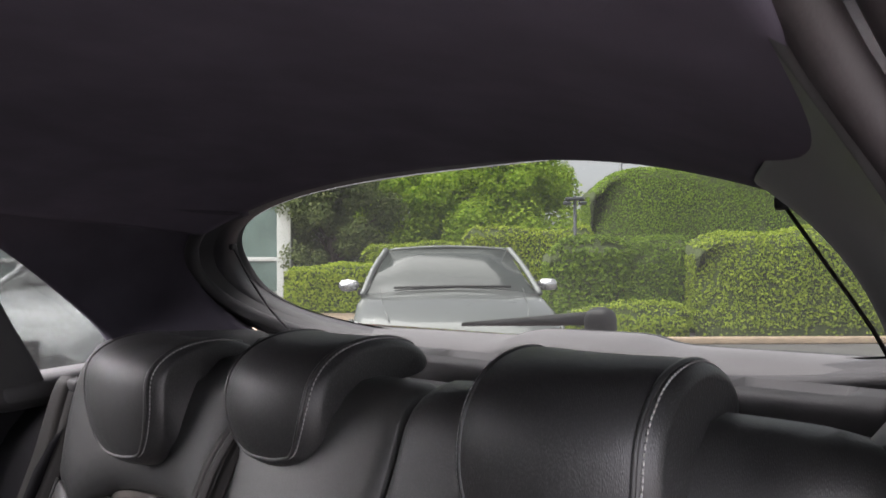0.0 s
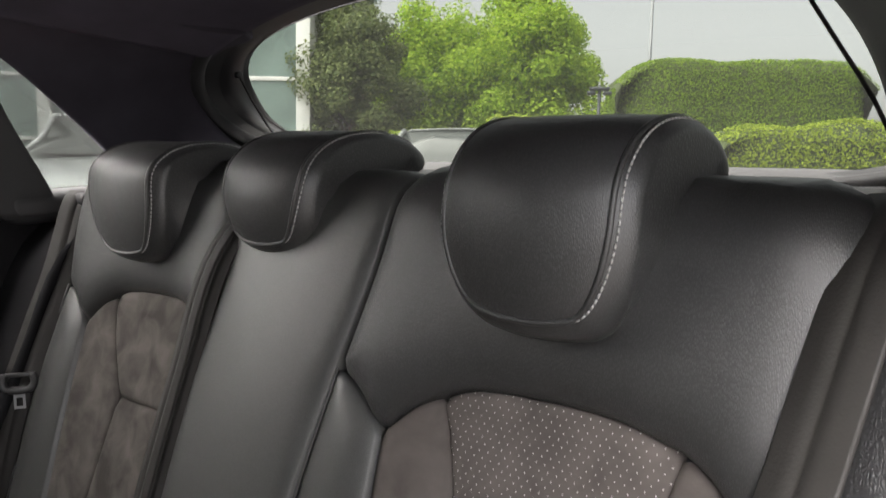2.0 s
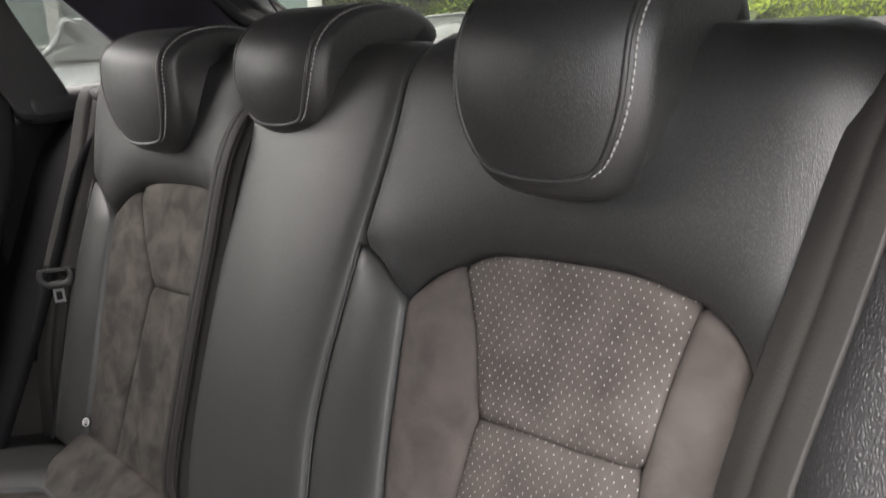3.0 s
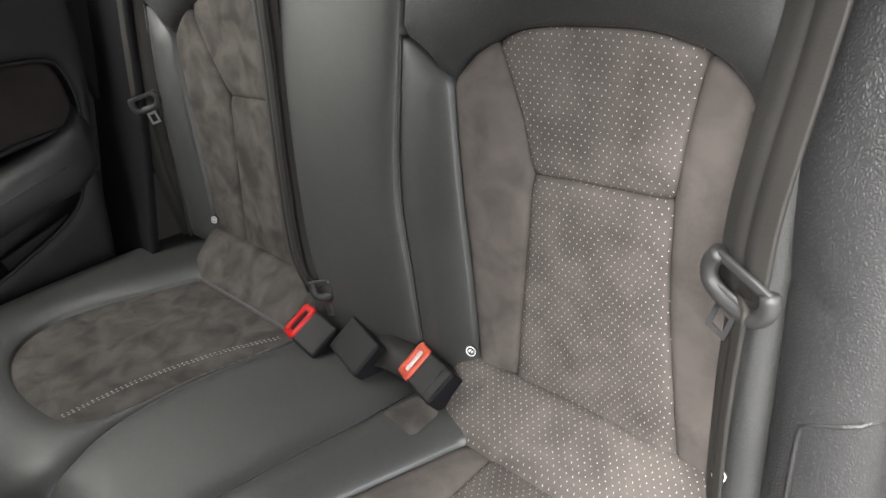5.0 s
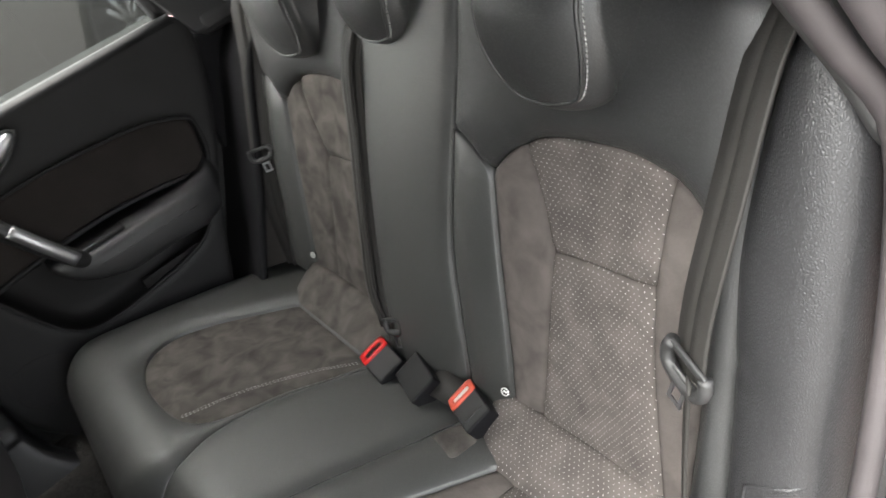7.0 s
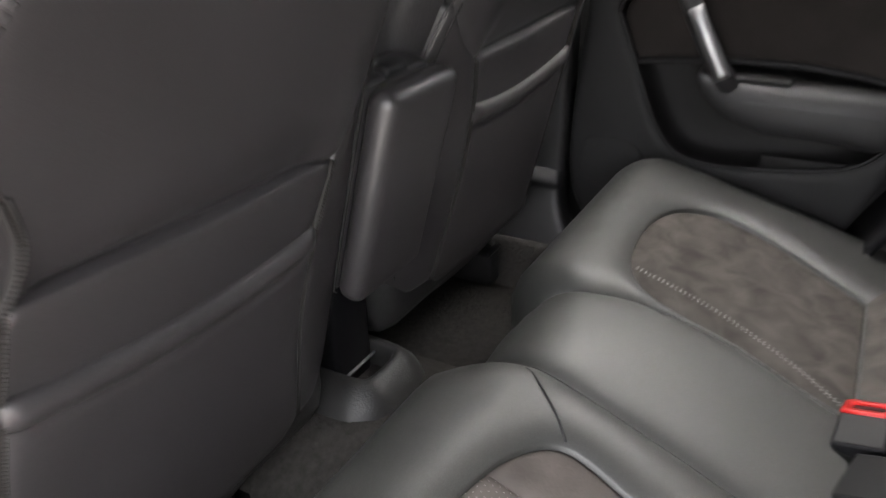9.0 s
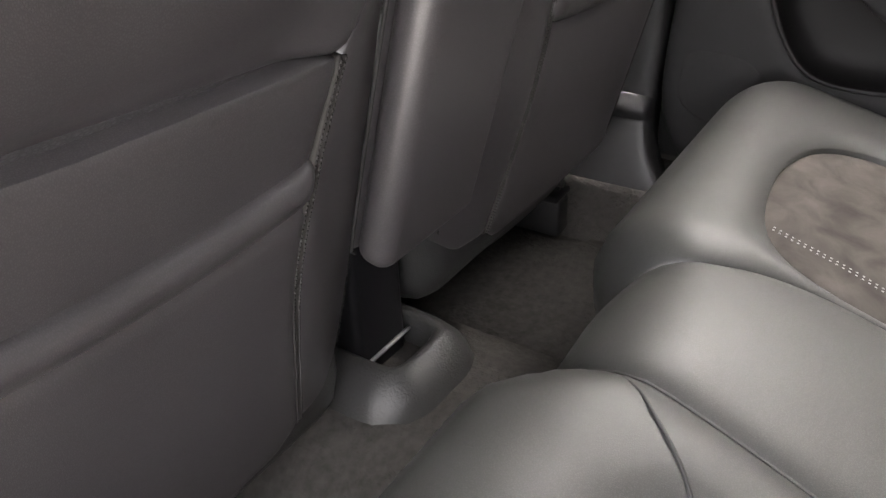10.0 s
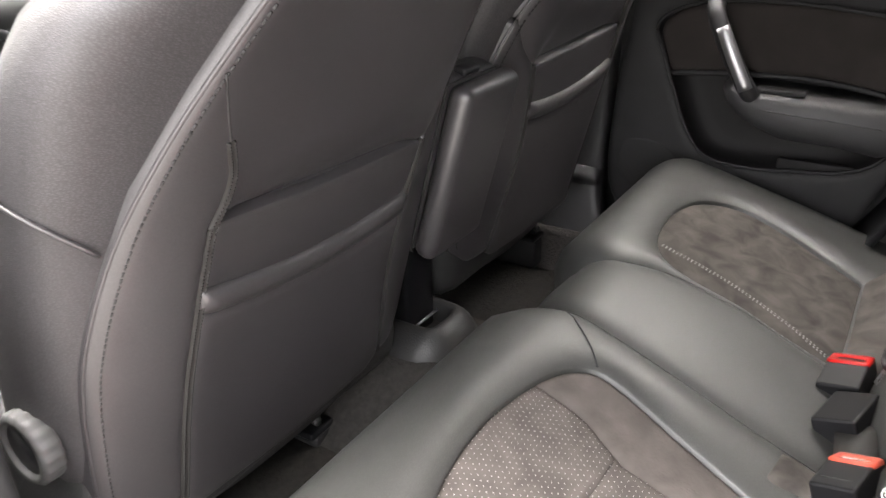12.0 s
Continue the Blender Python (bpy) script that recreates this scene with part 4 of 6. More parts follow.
def buckle(label, m, size, cap=None, floor_mat=None):
    """A belt buckle: a housing cut off aslant at one end, with a coloured frame round its slot where one is given."""
    ob = thing("belt_buckle", label, "belt buckle", "belt buckles")
    lx, ly, lz = (q / 2 for q in size)
    cut = [(-lx, -lz), (lx, -lz), (lx, lz), (-lx + (0.033 if cap else 0.004), lz), (-lx, lz - (0.010 if cap else 0.006))]
    bm = loft([[(x, y, z) for x, z in cut] for y in (-ly, ly)])
    bmesh.ops.bevel(bm, geom=list(bm.edges), offset=0.003, segments=2, profile=0.5, affect="EDGES")
    bm.transform(m)
    part("housing", bm, BUCKLE_BLACK, ob, "", False)
    if cap:
        low, high = Vector((-lx, 0, lz - 0.010)), Vector((-lx + 0.033, 0, lz))
        along = (high - low).normalized()
        out = Vector((-along.z, 0, along.x))
        mid, half = (low + high) / 2, (high - low).length / 2
        ring = lambda a, b, h: [mid + along * (half * a * p) + Vector((0, ly * b * q, 0)) + out * h for p, q in ((-1, -0.8), (-0.8, -1), (0.8, -1), (1, -0.8), (1, 0.8), (0.8, 1), (-0.8, 1), (-1, 0.8))]
        bm = loft([ring(0.98, 0.99, -0.004), ring(0.98, 0.99, 0.0012), ring(0.90, 0.93, 0.0026), ring(0.46, 0.68, 0.0026), ring(0.36, 0.60, -0.001)], False)
        bm.transform(m)
        button = part("release_button", bm, cap, ob, "bright red release button" if cap is RED else "faded red release button")
        bm = loft([ring(0.40, 0.63, -0.0006), ring(0.40, 0.63, 0.0002)])
        bm.transform(m)
        part("slot", bm, floor_mat, button)
    return ob


lie = lambda x, y, z, turn, roll: Matrix.Translation((x, y, z)) @ Matrix.Rotation(radians(turn), 4, "Z") @ Matrix.Rotation(radians(roll), 4, "X")
buckle("black seat belt buckle with a red button lying on the bench", lie(-0.084, -0.070, 0.560, -8, 14) @ Matrix.Rotation(radians(8), 4, "Y"), (0.080, 0.050, 0.034), RED, BUCKLE_BLACK)
buckle("black plastic belt latch block lying on the bench", lie(0.006, -0.058, 0.562, -14, 22), (0.078, 0.050, 0.036))
m3 = lie(0.122, -0.045, 0.565, -14, 20)
b3 = buckle("black seat belt buckle with a faded red button", m3, (0.080, 0.046, 0.034), FADED_RED, PALE)
bm = rbox((0.024, -0.016, 0.0165), (0.0255, 0.016, 0.0174), 0.0)
bm.transform(m3)
part("label_edge", bm, TONGUE_GREY, b3)
ribbon("strap", spline([(0.025, -0.05, 0.565), (0.055, -0.047, 0.572), (0.09, -0.043, 0.568)], 10), (0.2, -0.93, -0.3), WEBBING, b3, width=0.042)


def isofix_tag(x, s, h):
    ob = thing("anchor_tag", "small round white child seat symbol on a black tab", "label tag", "child seat tags")
    c = on_back(x, s, h)
    n = (BN + Vector((0.35, 0, 0.1))).normalized()
    a = n.orthogonal().normalized()
    b = n.cross(a)
    disc = lambda r, d: [c + n * d + 0.75 * r * (math.cos(q) * a + math.sin(q) * b) for q in (2 * math.pi * k / 20 for k in range(20))]
    part("tab", loft([disc(0.0095, -0.002), disc(0.0095, 0.001)]), WEBBING, ob)
    part("ring", loft([disc(0.0080, 0.0012), disc(0.0080, 0.0018), disc(0.0064, 0.0018), disc(0.0064, 0.0012)], False), PALE, ob, "white printed ring")
    bm = bmesh.new()
    for u, v, w, h in ((-0.0008, 0.0015, 0.003, 0.0022), (0.0004, -0.0015, 0.0044, 0.0022)):
        mid = c + n * 0.0014 + a * u + b * v
        vs = [bm.verts.new(mid + a * p * w / 2 + b * q * h / 2) for p, q in ((-1, -1), (1, -1), (1, 1), (-1, 1))]
        bm.faces.new(vs)
    part("symbol", bm, PALE, ob)


for x, s, h in ((0.178, 0.027, 0.030), (0.47, 0.027, 0.030), (-0.424, 0.022, 0.014)):
    isofix_tag(x, s, h)
# ---- front seats ----
FN = Vector((0, 1, -0.26)).normalized()


def behind(z):
    """How far back the rear face of a front seat reaches at a height; it bulges towards its top."""
    return -0.582 + (z - 0.797) * 0.26 + 1.3 * max(0, z - 0.86) ** 2


def front_seat(c, flip, dial, lift=0.0):
    """A front seat seen from behind; u runs from its middle out to the car's side when flip is 1."""
    ob = thing("front_seat", "black leather front seat with a map pocket on its back", "car seat", "front seats")

    def lay(u, z, h):
        out = max(0, abs(u) - 0.15)
        return Vector((c + flip * u, behind(z) - 3.2 * out * out, z)) + FN * h

    rings = []
    for z, w, d, p in ((0.47, 0.17, 0.10, 0.7), (0.50, 0.215, 0.14, 0.6), (0.56, 0.25, 0.17, 0.55), (0.65, 0.278, 0.19, 0.5), (0.80, 0.285, 0.19, 0.5), (0.92, 0.283, 0.17, 0.5), (1.0, 0.276, 0.17, 0.5), (1.045, 0.262, 0.16, 0.5), (1.074, 0.238, 0.13, 0.5), (1.088, 0.20, 0.095, 0.55), (1.093, 0.12, 0.03, 0.8)):
        back = behind(min(z, 1.08)) - 0.006 - 0.009 * math.exp(-((z - 0.87) / 0.07) ** 2) - max(0, z - 1.08) * 1.2
        ring = []
        for k in range(44):
            a = 2 * math.pi * k / 44
            x = math.copysign(abs(math.cos(a)) ** p, math.cos(a)) * w
            y = math.copysign(abs(math.sin(a)) ** 0.7, math.sin(a))
            deep = d * (0.5 - 0.5 * y)
            rise = 0.036 * math.exp(-((abs(x) - 0.165) / 0.07) ** 2) * min(1, deep / 0.07) * min(1, max(0, (z - 0.93) / 0.13))
            ring.append((c + x, back - deep, z + rise))
        rings.append(ring)
    part("backrest", loft(rings), FRONT_LEATHER, ob)
    zip_o = spline([(0.176, 1.012), (0.163, 0.980), (0.150, 0.947), (0.141, 0.918), (0.144, 0.895), (0.157, 0.871)])
    zip_o2 = spline([(0.155, 0.871), (0.165, 0.80), (0.176, 0.687), (0.177, 0.535)])
    zip_i = spline([(-0.176, 0.857), (-0.158, 0.79), (-0.148, 0.69), (-0.166, 0.535)])
    edge_o = spline([(0.132, 1.086), (0.150, 1.080), (0.172, 1.030), (0.202, 0.958), (0.234, 0.870), (0.253, 0.789), (0.259, 0.715), (0.254, 0.595), (0.245, 0.545)], 36)
    edge_i = spline([(-0.145, 1.076), (-0.170, 1.062), (-0.195, 1.01), (-0.225, 0.955), (-0.236, 0.93)])
    edge_i2 = spline([(-0.236, 0.93), (-0.262, 0.80), (-0.265, 0.66), (-0.245, 0.56)])
    diag = spline([(-0.236, 0.93), (-0.205, 0.883), (-0.176, 0.857)])
    o = dict(r=0.014, high=0.010, skirt=0.02, floor=0.0068)
    fold = lambda u, z: -0.0150 * max(0, 1 - max(0, z - 0.868 + 0.02 * u) / 0.065) ** 2 * min(1, max(0, (0.160 - u) / 0.04)) * min(1, max(0, (u + 0.180) / 0.04))
    pad("back_cover", joined(spline([(-0.145, 1.076), (0.0, 1.080), (0.132, 1.086)]), edge_o, [(0.21, 0.53), (0.177, 0.535)], zip_o2[::-1], spline([(0.155, 0.871), (0.0, 0.863), (-0.176, 0.857)]), diag[::-1], edge_i[::-1]), lay, VINYL, ob, r=0.014, high=0.0105, skirt=0.02, floor=0.0060, dent=fold, cell=0.014)
    part("seam", tube([lay(u, z, 0.0108) for u, z in zip_o[:11]], 0.0010, 6), DARK_THREAD, ob)
    pad("side_panel", joined(edge_i2, [(-0.21, 0.53), (-0.166, 0.535)], zip_i[::-1], diag[::-1]), lay, VINYL, ob, **o)
    hem = lambda u: 0.773 + 0.6 * (u + 0.03) ** 2
    us = np.linspace(-0.156, 0.167, 48)
    sink = lambda u: 0.55 + 0.45 * min(1, min(u + 0.156, 0.167 - u) / 0.014) ** 0.5
    pad("pocket_back", joined([(u + 0.003, z) for u, z in zip_i if z > hem(u) + 0.010][::-1], [(0.0, 0.860)], [(u - 0.003, z) for u, z in zip_o2 if z > hem(u) + 0.010], [(u, hem(u) + 0.006) for u in us[::-1]]), lay, VINYL, ob, r=0.007, high=0.0088, skirt=0.02, floor=0.0062, dent=lambda u, z: -0.0025 * max(0, 1 - (z - hem(u) - 0.006) / 0.05))
    pad("map_pocket", joined([(u, hem(u) - 0.0155) for u in us[::-1]], zip_i[9:], [(-0.14, 0.515), (0.0, 0.505), (0.16, 0.515)], zip_o2[:8:-1]), lay, VINYL, ob, r=0.012, high=0.011, skirt=0.02, floor=0.0065)
    lip = ((0.0125, -0.004), (0.0142, 0.004), (0.0136, 0.0088), (0.0114, 0.0130), (0.0072, 0.0162), (0.0020, 0.0174), (-0.004, 0.0164), (-0.010, 0.0136), (-0.0130, 0.0114), (-0.0148, 0.0082), (-0.0152, -0.004))
    part("pocket_hem", loft([[lay(u, hem(u) + dz, h * sink(u)) for dz, h in lip] for u in us]), VINYL, ob, "rolled leather hem of the pocket")
    band = ((-0.0050, 0.001), (-0.0048, 0.0080), (-0.0036, 0.0096), (-0.0018, 0.0096), (-0.0007, 0.0080), (0.0007, 0.0080), (0.0018, 0.0096), (0.0036, 0.0096), (0.0048, 0.0080), (0.0050, 0.001))
    for line, up in ((zip_i, 0), (zip_o2, 0.001), (zip_o[10:], 0.003)):
        strip = part("zip", loft([[lay(u + du, z, h + up) for du, h in band] for u, z in spline(line, 40)]), WEBBING, ob, "black zip along the cover")
        for du in (-0.0027, 0.0027):
            stitches("teeth", [lay(u + du, z, 0.0096 + up) for u, z in spline(line, 40)], strip, 0.0036, 0.0022, 0.0009, DARK_THREAD)
    for line in (edge_o, edge_i, edge_i2):
        part("piping", tube([lay(u, z, 0.0040) for u, z in line], 0.0022, 8), VINYL, ob)
        stitches("stitching", [lay(u * 0.965, z, 0.0100) for u, z in line], ob, 0.0068, 0.0044, 0.0011, DARK_THREAD)
    # side seam and pale thread on the front bolster
    z0 = [(c + flip * (0.242), -0.585, 0.870), (c + flip * 0.276, -0.605, 0.905), (c + flip * 0.288, -0.64, 0.925), (c + flip * 0.286, -0.69, 0.935)]
    part("side_seam", tube(spline(z0, 12), 0.0022, 6), VINYL, ob)
    edge_ = [(c + flip * 0.222, -0.652, 1.040), (c + flip * 0.228, -0.676, 1.012), (c + flip * 0.231, -0.700, 0.98)]
    part("side_seam", tube(spline(edge_, 16), 0.0018, 6), VINYL, ob)
    stitches("stitching", [(x + flip * 0.001, y + 0.004, z) for x, y, z in spline(edge_, 30)], ob, 0.0065, 0.0042, 0.0008)
    part("seat_cushion", rbox((c - 0.265, -1.18, 0.46), (c + 0.265, -0.66, 0.63), 0.05, 4), LEATHER, ob)
    for sx, yy in ((-0.11 if flip > 0 else -0.185, -0.035), (0.13, -0.14)):
        part("rail", rbox((c + sx - 0.016, -1.25, 0.372 - lift), (c + sx + 0.02, -0.67 + yy, 0.40), 0.005), DOOR_TRIM, ob)
        bm = rbox((c + sx - 0.026, -0.73 + yy, 0.398), (c + sx + 0.026, -0.672 + yy, 0.410), 0.004)
        rbox((c + sx - 0.006, -0.725 + yy, 0.405), (c + sx + 0.002, -0.680 + yy, 0.49), 0.002, bm=bm)
        rbox((c + sx - 0.046, -0.72 + yy, 0.43), (c + sx - 0.040, -0.69 + yy, 0.53), 0.002, bm=bm)
        rbox((c + sx + 0.012, -0.74 + yy, 0.440), (c + sx + 0.030, -0.70 + yy, 0.462), 0.004, bm=bm)
        for dy, dz in ((-0.035, 0.432), (-0.02, 0.424), (-0.03, 0.460)):
            tube([(c + sx - 0.042, -0.675 + dy + yy, dz), (c + sx + 0.022, -0.675 + dy + yy, dz)], 0.0045, 8, bm=bm)
        part("rail_bracket", bm, BUCKLE_BLACK, ob, "black seat rail bracket with bolts")
        part("bolt", tube([(c + sx + 0.013, -0.676 + yy, 0.430), (c + sx + 0.013, -0.668 + yy, 0.430)], 0.007, 8), DIAL, ob, "dark bolt head")
    if dial:
        bm = bmesh.new()
        rr = []
        for dx, r, rib in ((0.0, 0.035, 0.04), (0.003, 0.037, 0.04), (0.018, 0.037, 0.04), (0.022, 0.034, 0.01), (0.022, 0.028, 0.0), (0.012, 0.027, 0.0)):
            rr.append([(c + flip * (0.272 + dx), -0.700 + r * (1 + rib * (k % 4 < 2)) * math.cos(2 * math.pi * k / 72), 0.662 + r * (1 + rib * (k % 4 < 2)) * math.sin(2 * math.pi * k / 72)) for k in range(72)])
        part("recline_dial", loft(rr, bm=bm), DIAL, ob, "ribbed grey recline dial")
        part("dial_centre", tube([(c + flip * 0.282, -0.700, 0.662), (c + flip * 0.290, -0.700, 0.662)], 0.0265, 24), PLASTIC, ob, "black dial centre")
    # headrest
    h, y0 = c - flip * 0.020, -0.500
    hr = []
    for f, w in ((0, 0.25), (0.012, 0.47), (0.035, 0.66), (0.08, 0.83), (0.18, 0.98), (0.30, 1.02), (0.45, 0.98), (0.62, 0.88), (0.78, 0.74), (0.90, 0.56), (0.97, 0.32), (1, 0.05)):
        hr.append([(h + math.copysign(abs(math.cos(a)) ** 0.72, math.cos(a)) * w * 0.135, y0 - 0.03 * f + math.copysign(abs(math.sin(a)) ** 0.85, math.sin(a)) * 0.092 * (0.3 + 0.7 * w), 1.094 + 0.250 * f) for a in (2 * math.pi * k / 40 for k in range(40))])
    head = part("headrest", loft(hr), FRONT_LEATHER, ob)
    crest = [hr[k][6 if flip > 0 else 14] for k in range(1, 11)]
    part("seam", tube(spline(crest, 24), 0.0024, 6), VINYL, head)
    for sx in (-0.073, 0.073):
        part("headrest_post", tube([(h + sx, y0 + 0.005, 1.06), (h + sx, y0, 1.13)], 0.0065), CHROME, ob, "chrome headrest post")
        part("post_guide", loft([[(h + sx + r * math.cos(a), y0 + 0.003 + 0.85 * r * math.sin(a), z) for a in (2 * math.pi * k / 20 for k in range(20))] for z, r in ((1.070, 0.020), (1.094, 0.020), (1.0975, 0.018), (1.098, 0.011), (1.103, 0.010), (1.104, 0.007))]), PLASTIC, ob, "round black headrest post guide")
    ob.location = (0, 0.26 * lift, lift)
    return ob


front_seat(0.305, 1, True)
front_seat(-0.325, -1, False, 0.036)

# ---- armrest and console ----
arm = thing("folding_armrest", "black leather armrest folded upright between the front seats", "armrest")
bm = rbox((-0.074, -0.036, 0.018), (0.068, 0.0, 0.278), 0.016, 5)
part("cushion", bm, VINYL, arm)
part("underside", rbox((-0.070, -0.085, 0.016), (0.066, -0.037, 0.275), 0.012, 3), VINYL, arm, "black plastic armrest shell")
part("seam", tube(spline([(0.060, -0.0365, 0.020), (0.0665, -0.0365, 0.04), (0.0665, -0.0365, 0.255), (0.055, -0.0365, 0.274), (-0.06, -0.0365, 0.275)], 30), 0.0016, 6), RUBBER, arm)
part("catch", rbox((-0.02, -0.060, 0.270), (0.02, -0.040, 0.283), 0.004), PLASTIC, arm, "release catch on the armrest's end")
arm.matrix_basis = Matrix.Translation((0, -0.600, 0.632)) @ Matrix.Rotation(-math.atan(0.27), 4, "X")
console = thing("centre_console", "dark plastic rear end of the centre console with an open tray", "console")
hole = chaikin(chaikin([(-0.046, -0.745), (0.030, -0.745), (0.031, -0.632), (0.026, -0.621), (-0.034, -0.621), (-0.046, -0.634)], 1), 1)
mid_ = np.array([-0.004, -0.69])
rr = []
for z, g in ((0.440, 0.056), (0.470, 0.049), (0.488, 0.042), (0.502, 0.033), (0.512, 0.023), (0.518, 0.014), (0.5205, 0.008), (0.5195, 0.003), (0.515, 0.0), (0.470, -0.001)):
    ring = np.array(hole)
    t_ = np.roll(ring, -1, 0) - np.roll(ring, 1, 0)
    n_ = np.stack([t_[:, 1], -t_[:, 0]], 1) / np.linalg.norm(t_, axis=1)[:, None]
    n_ = n_ if ((ring[0] - mid_) @ n_[0]) > 0 else -n_
    rr.append([(x, y, z - max(0.0, g - 0.006) * 0.10) for x, y in ring + n_ * g])
part("tray_surround", loft(rr, cap=False), GRAINED, console, "textured plastic tray surround")
part("tray_floor", rbox((-0.05, -0.74, 0.466), (0.04, -0.62, 0.482), 0.002), PLASTIC, console)
part("stem", rbox((-0.043, -0.775, 0.47), (0.033, -0.662, 0.70), 0.008), BUCKLE_BLACK, console, "black armrest pedestal")
part("tray_edge", tube([(-0.044, -0.659, 0.505), (0.034, -0.659, 0.505)], 0.0025, 6), SATIN, console, "thin bright edge strip")
part("front_body", rbox((-0.10, -1.5, 0.44), (0.09, -0.80, 0.62), 0.03, 3), PLASTIC, console)

# ---- far rear door ----
door = thing("door_1", "black rear car door with satin pull handle and suede insert", "car door", kind="structure")
plane = lambda dx: (lambda y, z, h: Vector((-0.662 + dx + h, y, z)))
outline = joined(spline([(0.05, 1.055), (0.075, 1.03), (0.06, 0.95), (0.02, 0.84), (-0.05, 0.70), (-0.115, 0.55), (-0.17, 0.42)]), spline([(-0.47, 0.415), (-0.53, 0.432), (-0.572, 0.475), (-0.602, 0.53), (-0.612, 0.60), (-0.604, 0.74), (-0.588, 0.87), (-0.575, 1.06)], 30))
bowl = joined(spline([(-0.530, 0.870), (-0.507, 0.815), (-0.483, 0.755), (-0.452, 0.683), (-0.412, 0.635), (-0.348, 0.621), (-0.25, 0.627), (-0.15, 0.643), (-0.10, 0.675), (-0.06, 0.74), (-0.025, 0.80), (-0.016, 0.85), (-0.026, 0.882), (-0.10, 0.912), (-0.20, 0.926), (-0.30, 0.933), (-0.40, 0.931), (-0.47, 0.919), (-0.512, 0.899), (-0.526, 0.884)], 100))
lever_hole = joined(spline([(-0.503, 0.957), (-0.418, 0.952), (-0.338, 0.977), (-0.293, 1.012), (-0.303, 1.026), (-0.408, 1.024), (-0.498, 1.014), (-0.515, 0.987)], 40))
pad("panel", outline, plane(0), DOOR_TRIM, door, r=0.02, high=0.012, skirt=0.10, holes=(bowl, lever_hole))
part("bowl_rim", tube([(-0.652, y, z) for y, z in bowl + bowl[:1]], 0.0035, 8), DOOR_TRIM, door)
part("lever_rim", tube([(-0.650, y, z) for y, z in lever_hole + lever_hole[:1]], 0.0035, 8), GREY_PLASTIC, door, "dark satin surround of the opening lever")
part("backing", loft([[(x, y, z) for y, z in ((0.03, 1.04), (-0.60, 1.04), (-0.66, 0.45), (-0.16, 0.45))] for x in (-0.725, -0.71)]), SPEAKER, door, smooth=False)
mid_b = (-0.29, 0.765)
part("bowl_lining", loft([[(x, mid_b[0] + (y - mid_b[0]) * g, mid_b[1] + (z - mid_b[1]) * g) for y, z in bowl] for g, x in ((1.0, -0.662), (0.985, -0.676), (0.95, -0.690), (0.88, -0.699), (0.76, -0.704), (0.55, -0.706), (0.25, -0.707), (0.01, -0.707))], cap=False), DOOR_SATIN, door, "satin black door pocket lining")
low_edge = spline([(-0.505, 0.788), (-0.39, 0.798), (-0.328, 0.801), (-0.227, 0.80), (-0.117, 0.786), (-0.042, 0.768)], 24)
pad("suede_insert", joined(spline([(-0.505, 0.788), (-0.514, 0.82), (-0.526, 0.868), (-0.508, 0.896), (-0.468, 0.915), (-0.40, 0.927), (-0.30, 0.929), (-0.20, 0.922), (-0.10, 0.908), (-0.030, 0.880), (-0.021, 0.85), (-0.030, 0.80), (-0.042, 0.768)], 40), low_edge[::-1]), plane(-0.014), DOOR_SUEDE, door, r=0.012, high=0.010, skirt=0.03)
part("insert_edge", tube([(-0.667, y, z - 0.002) for y, z in low_edge], 0.0055, 8), DOOR_TRIM, door, "smooth black lower edge of the suede")
# elbow rest with its end sweeping down to the pocket
rings = []
for y, lo, hi, d in ((-0.388, 0.768, 0.786, 0.020), (-0.375, 0.748, 0.787, 0.042), (-0.35, 0.728, 0.786, 0.058), (-0.325, 0.712, 0.785, 0.063), (-0.27, 0.692, 0.784, 0.066), (-0.18, 0.690, 0.780, 0.064), (-0.11, 0.680, 0.776, 0.058), (-0.06, 0.69, 0.78, 0.04), (-0.03, 0.74, 0.80, 0.01)):
    rings.append([(-0.70 + (0.04 + d) * max(0, math.cos(a)) ** 0.38, y, (lo + hi) / 2 + (hi - lo) / 2 * math.copysign(abs(math.sin(a)) ** 0.75, math.sin(a))) for a in np.linspace(-math.pi / 2, math.pi / 2, 12)])
part("elbow_rest", loft(rings), SOFT_TRIM, door, "padded elbow rest")
part("elbow_seam", tube(spline([(-0.6015, -0.335, 0.752), (-0.5935, -0.27, 0.750), (-0.5955, -0.18, 0.746), (-0.6015, -0.11, 0.740)], 16), 0.0012, 6), SEAL_BLACK, door)
part("window_switch", rbox((-0.645, -0.325, 0.777), (-0.612, -0.24, 0.7865), 0.003), DOOR_TRIM, door, "black window switch")
part("pocket_lip", rbox((-0.675, -0.275, 0.612), (-0.664, -0.14, 0.648), 0.004), DOOR_SATIN, door)
grip = [(-0.672, -0.425, 0.930), (-0.630, -0.419, 0.922), (-0.612, -0.405, 0.895), (-0.604, -0.372, 0.837), (-0.606, -0.338, 0.782), (-0.63, -0.323, 0.757), (-0.67, -0.315, 0.75)]
part("pull_handle", tube(spline(grip, 30), 0.016, 12), PLASTIC, door, "black pull handle")
bar = spline([(-0.594, -0.396, 0.892), (-0.586, -0.369, 0.842), (-0.588, -0.339, 0.785)], 14)
part("handle_inlay", loft([[Vector(p) + Vector((dx, dy, dy * 0.5)) for dx, dy in ((-0.006, -0.0115), (0.003, -0.008), (0.004, 0.008), (-0.006, 0.0115))] for p in bar]), SATIN, door, "satin aluminium inlay")
lev = []
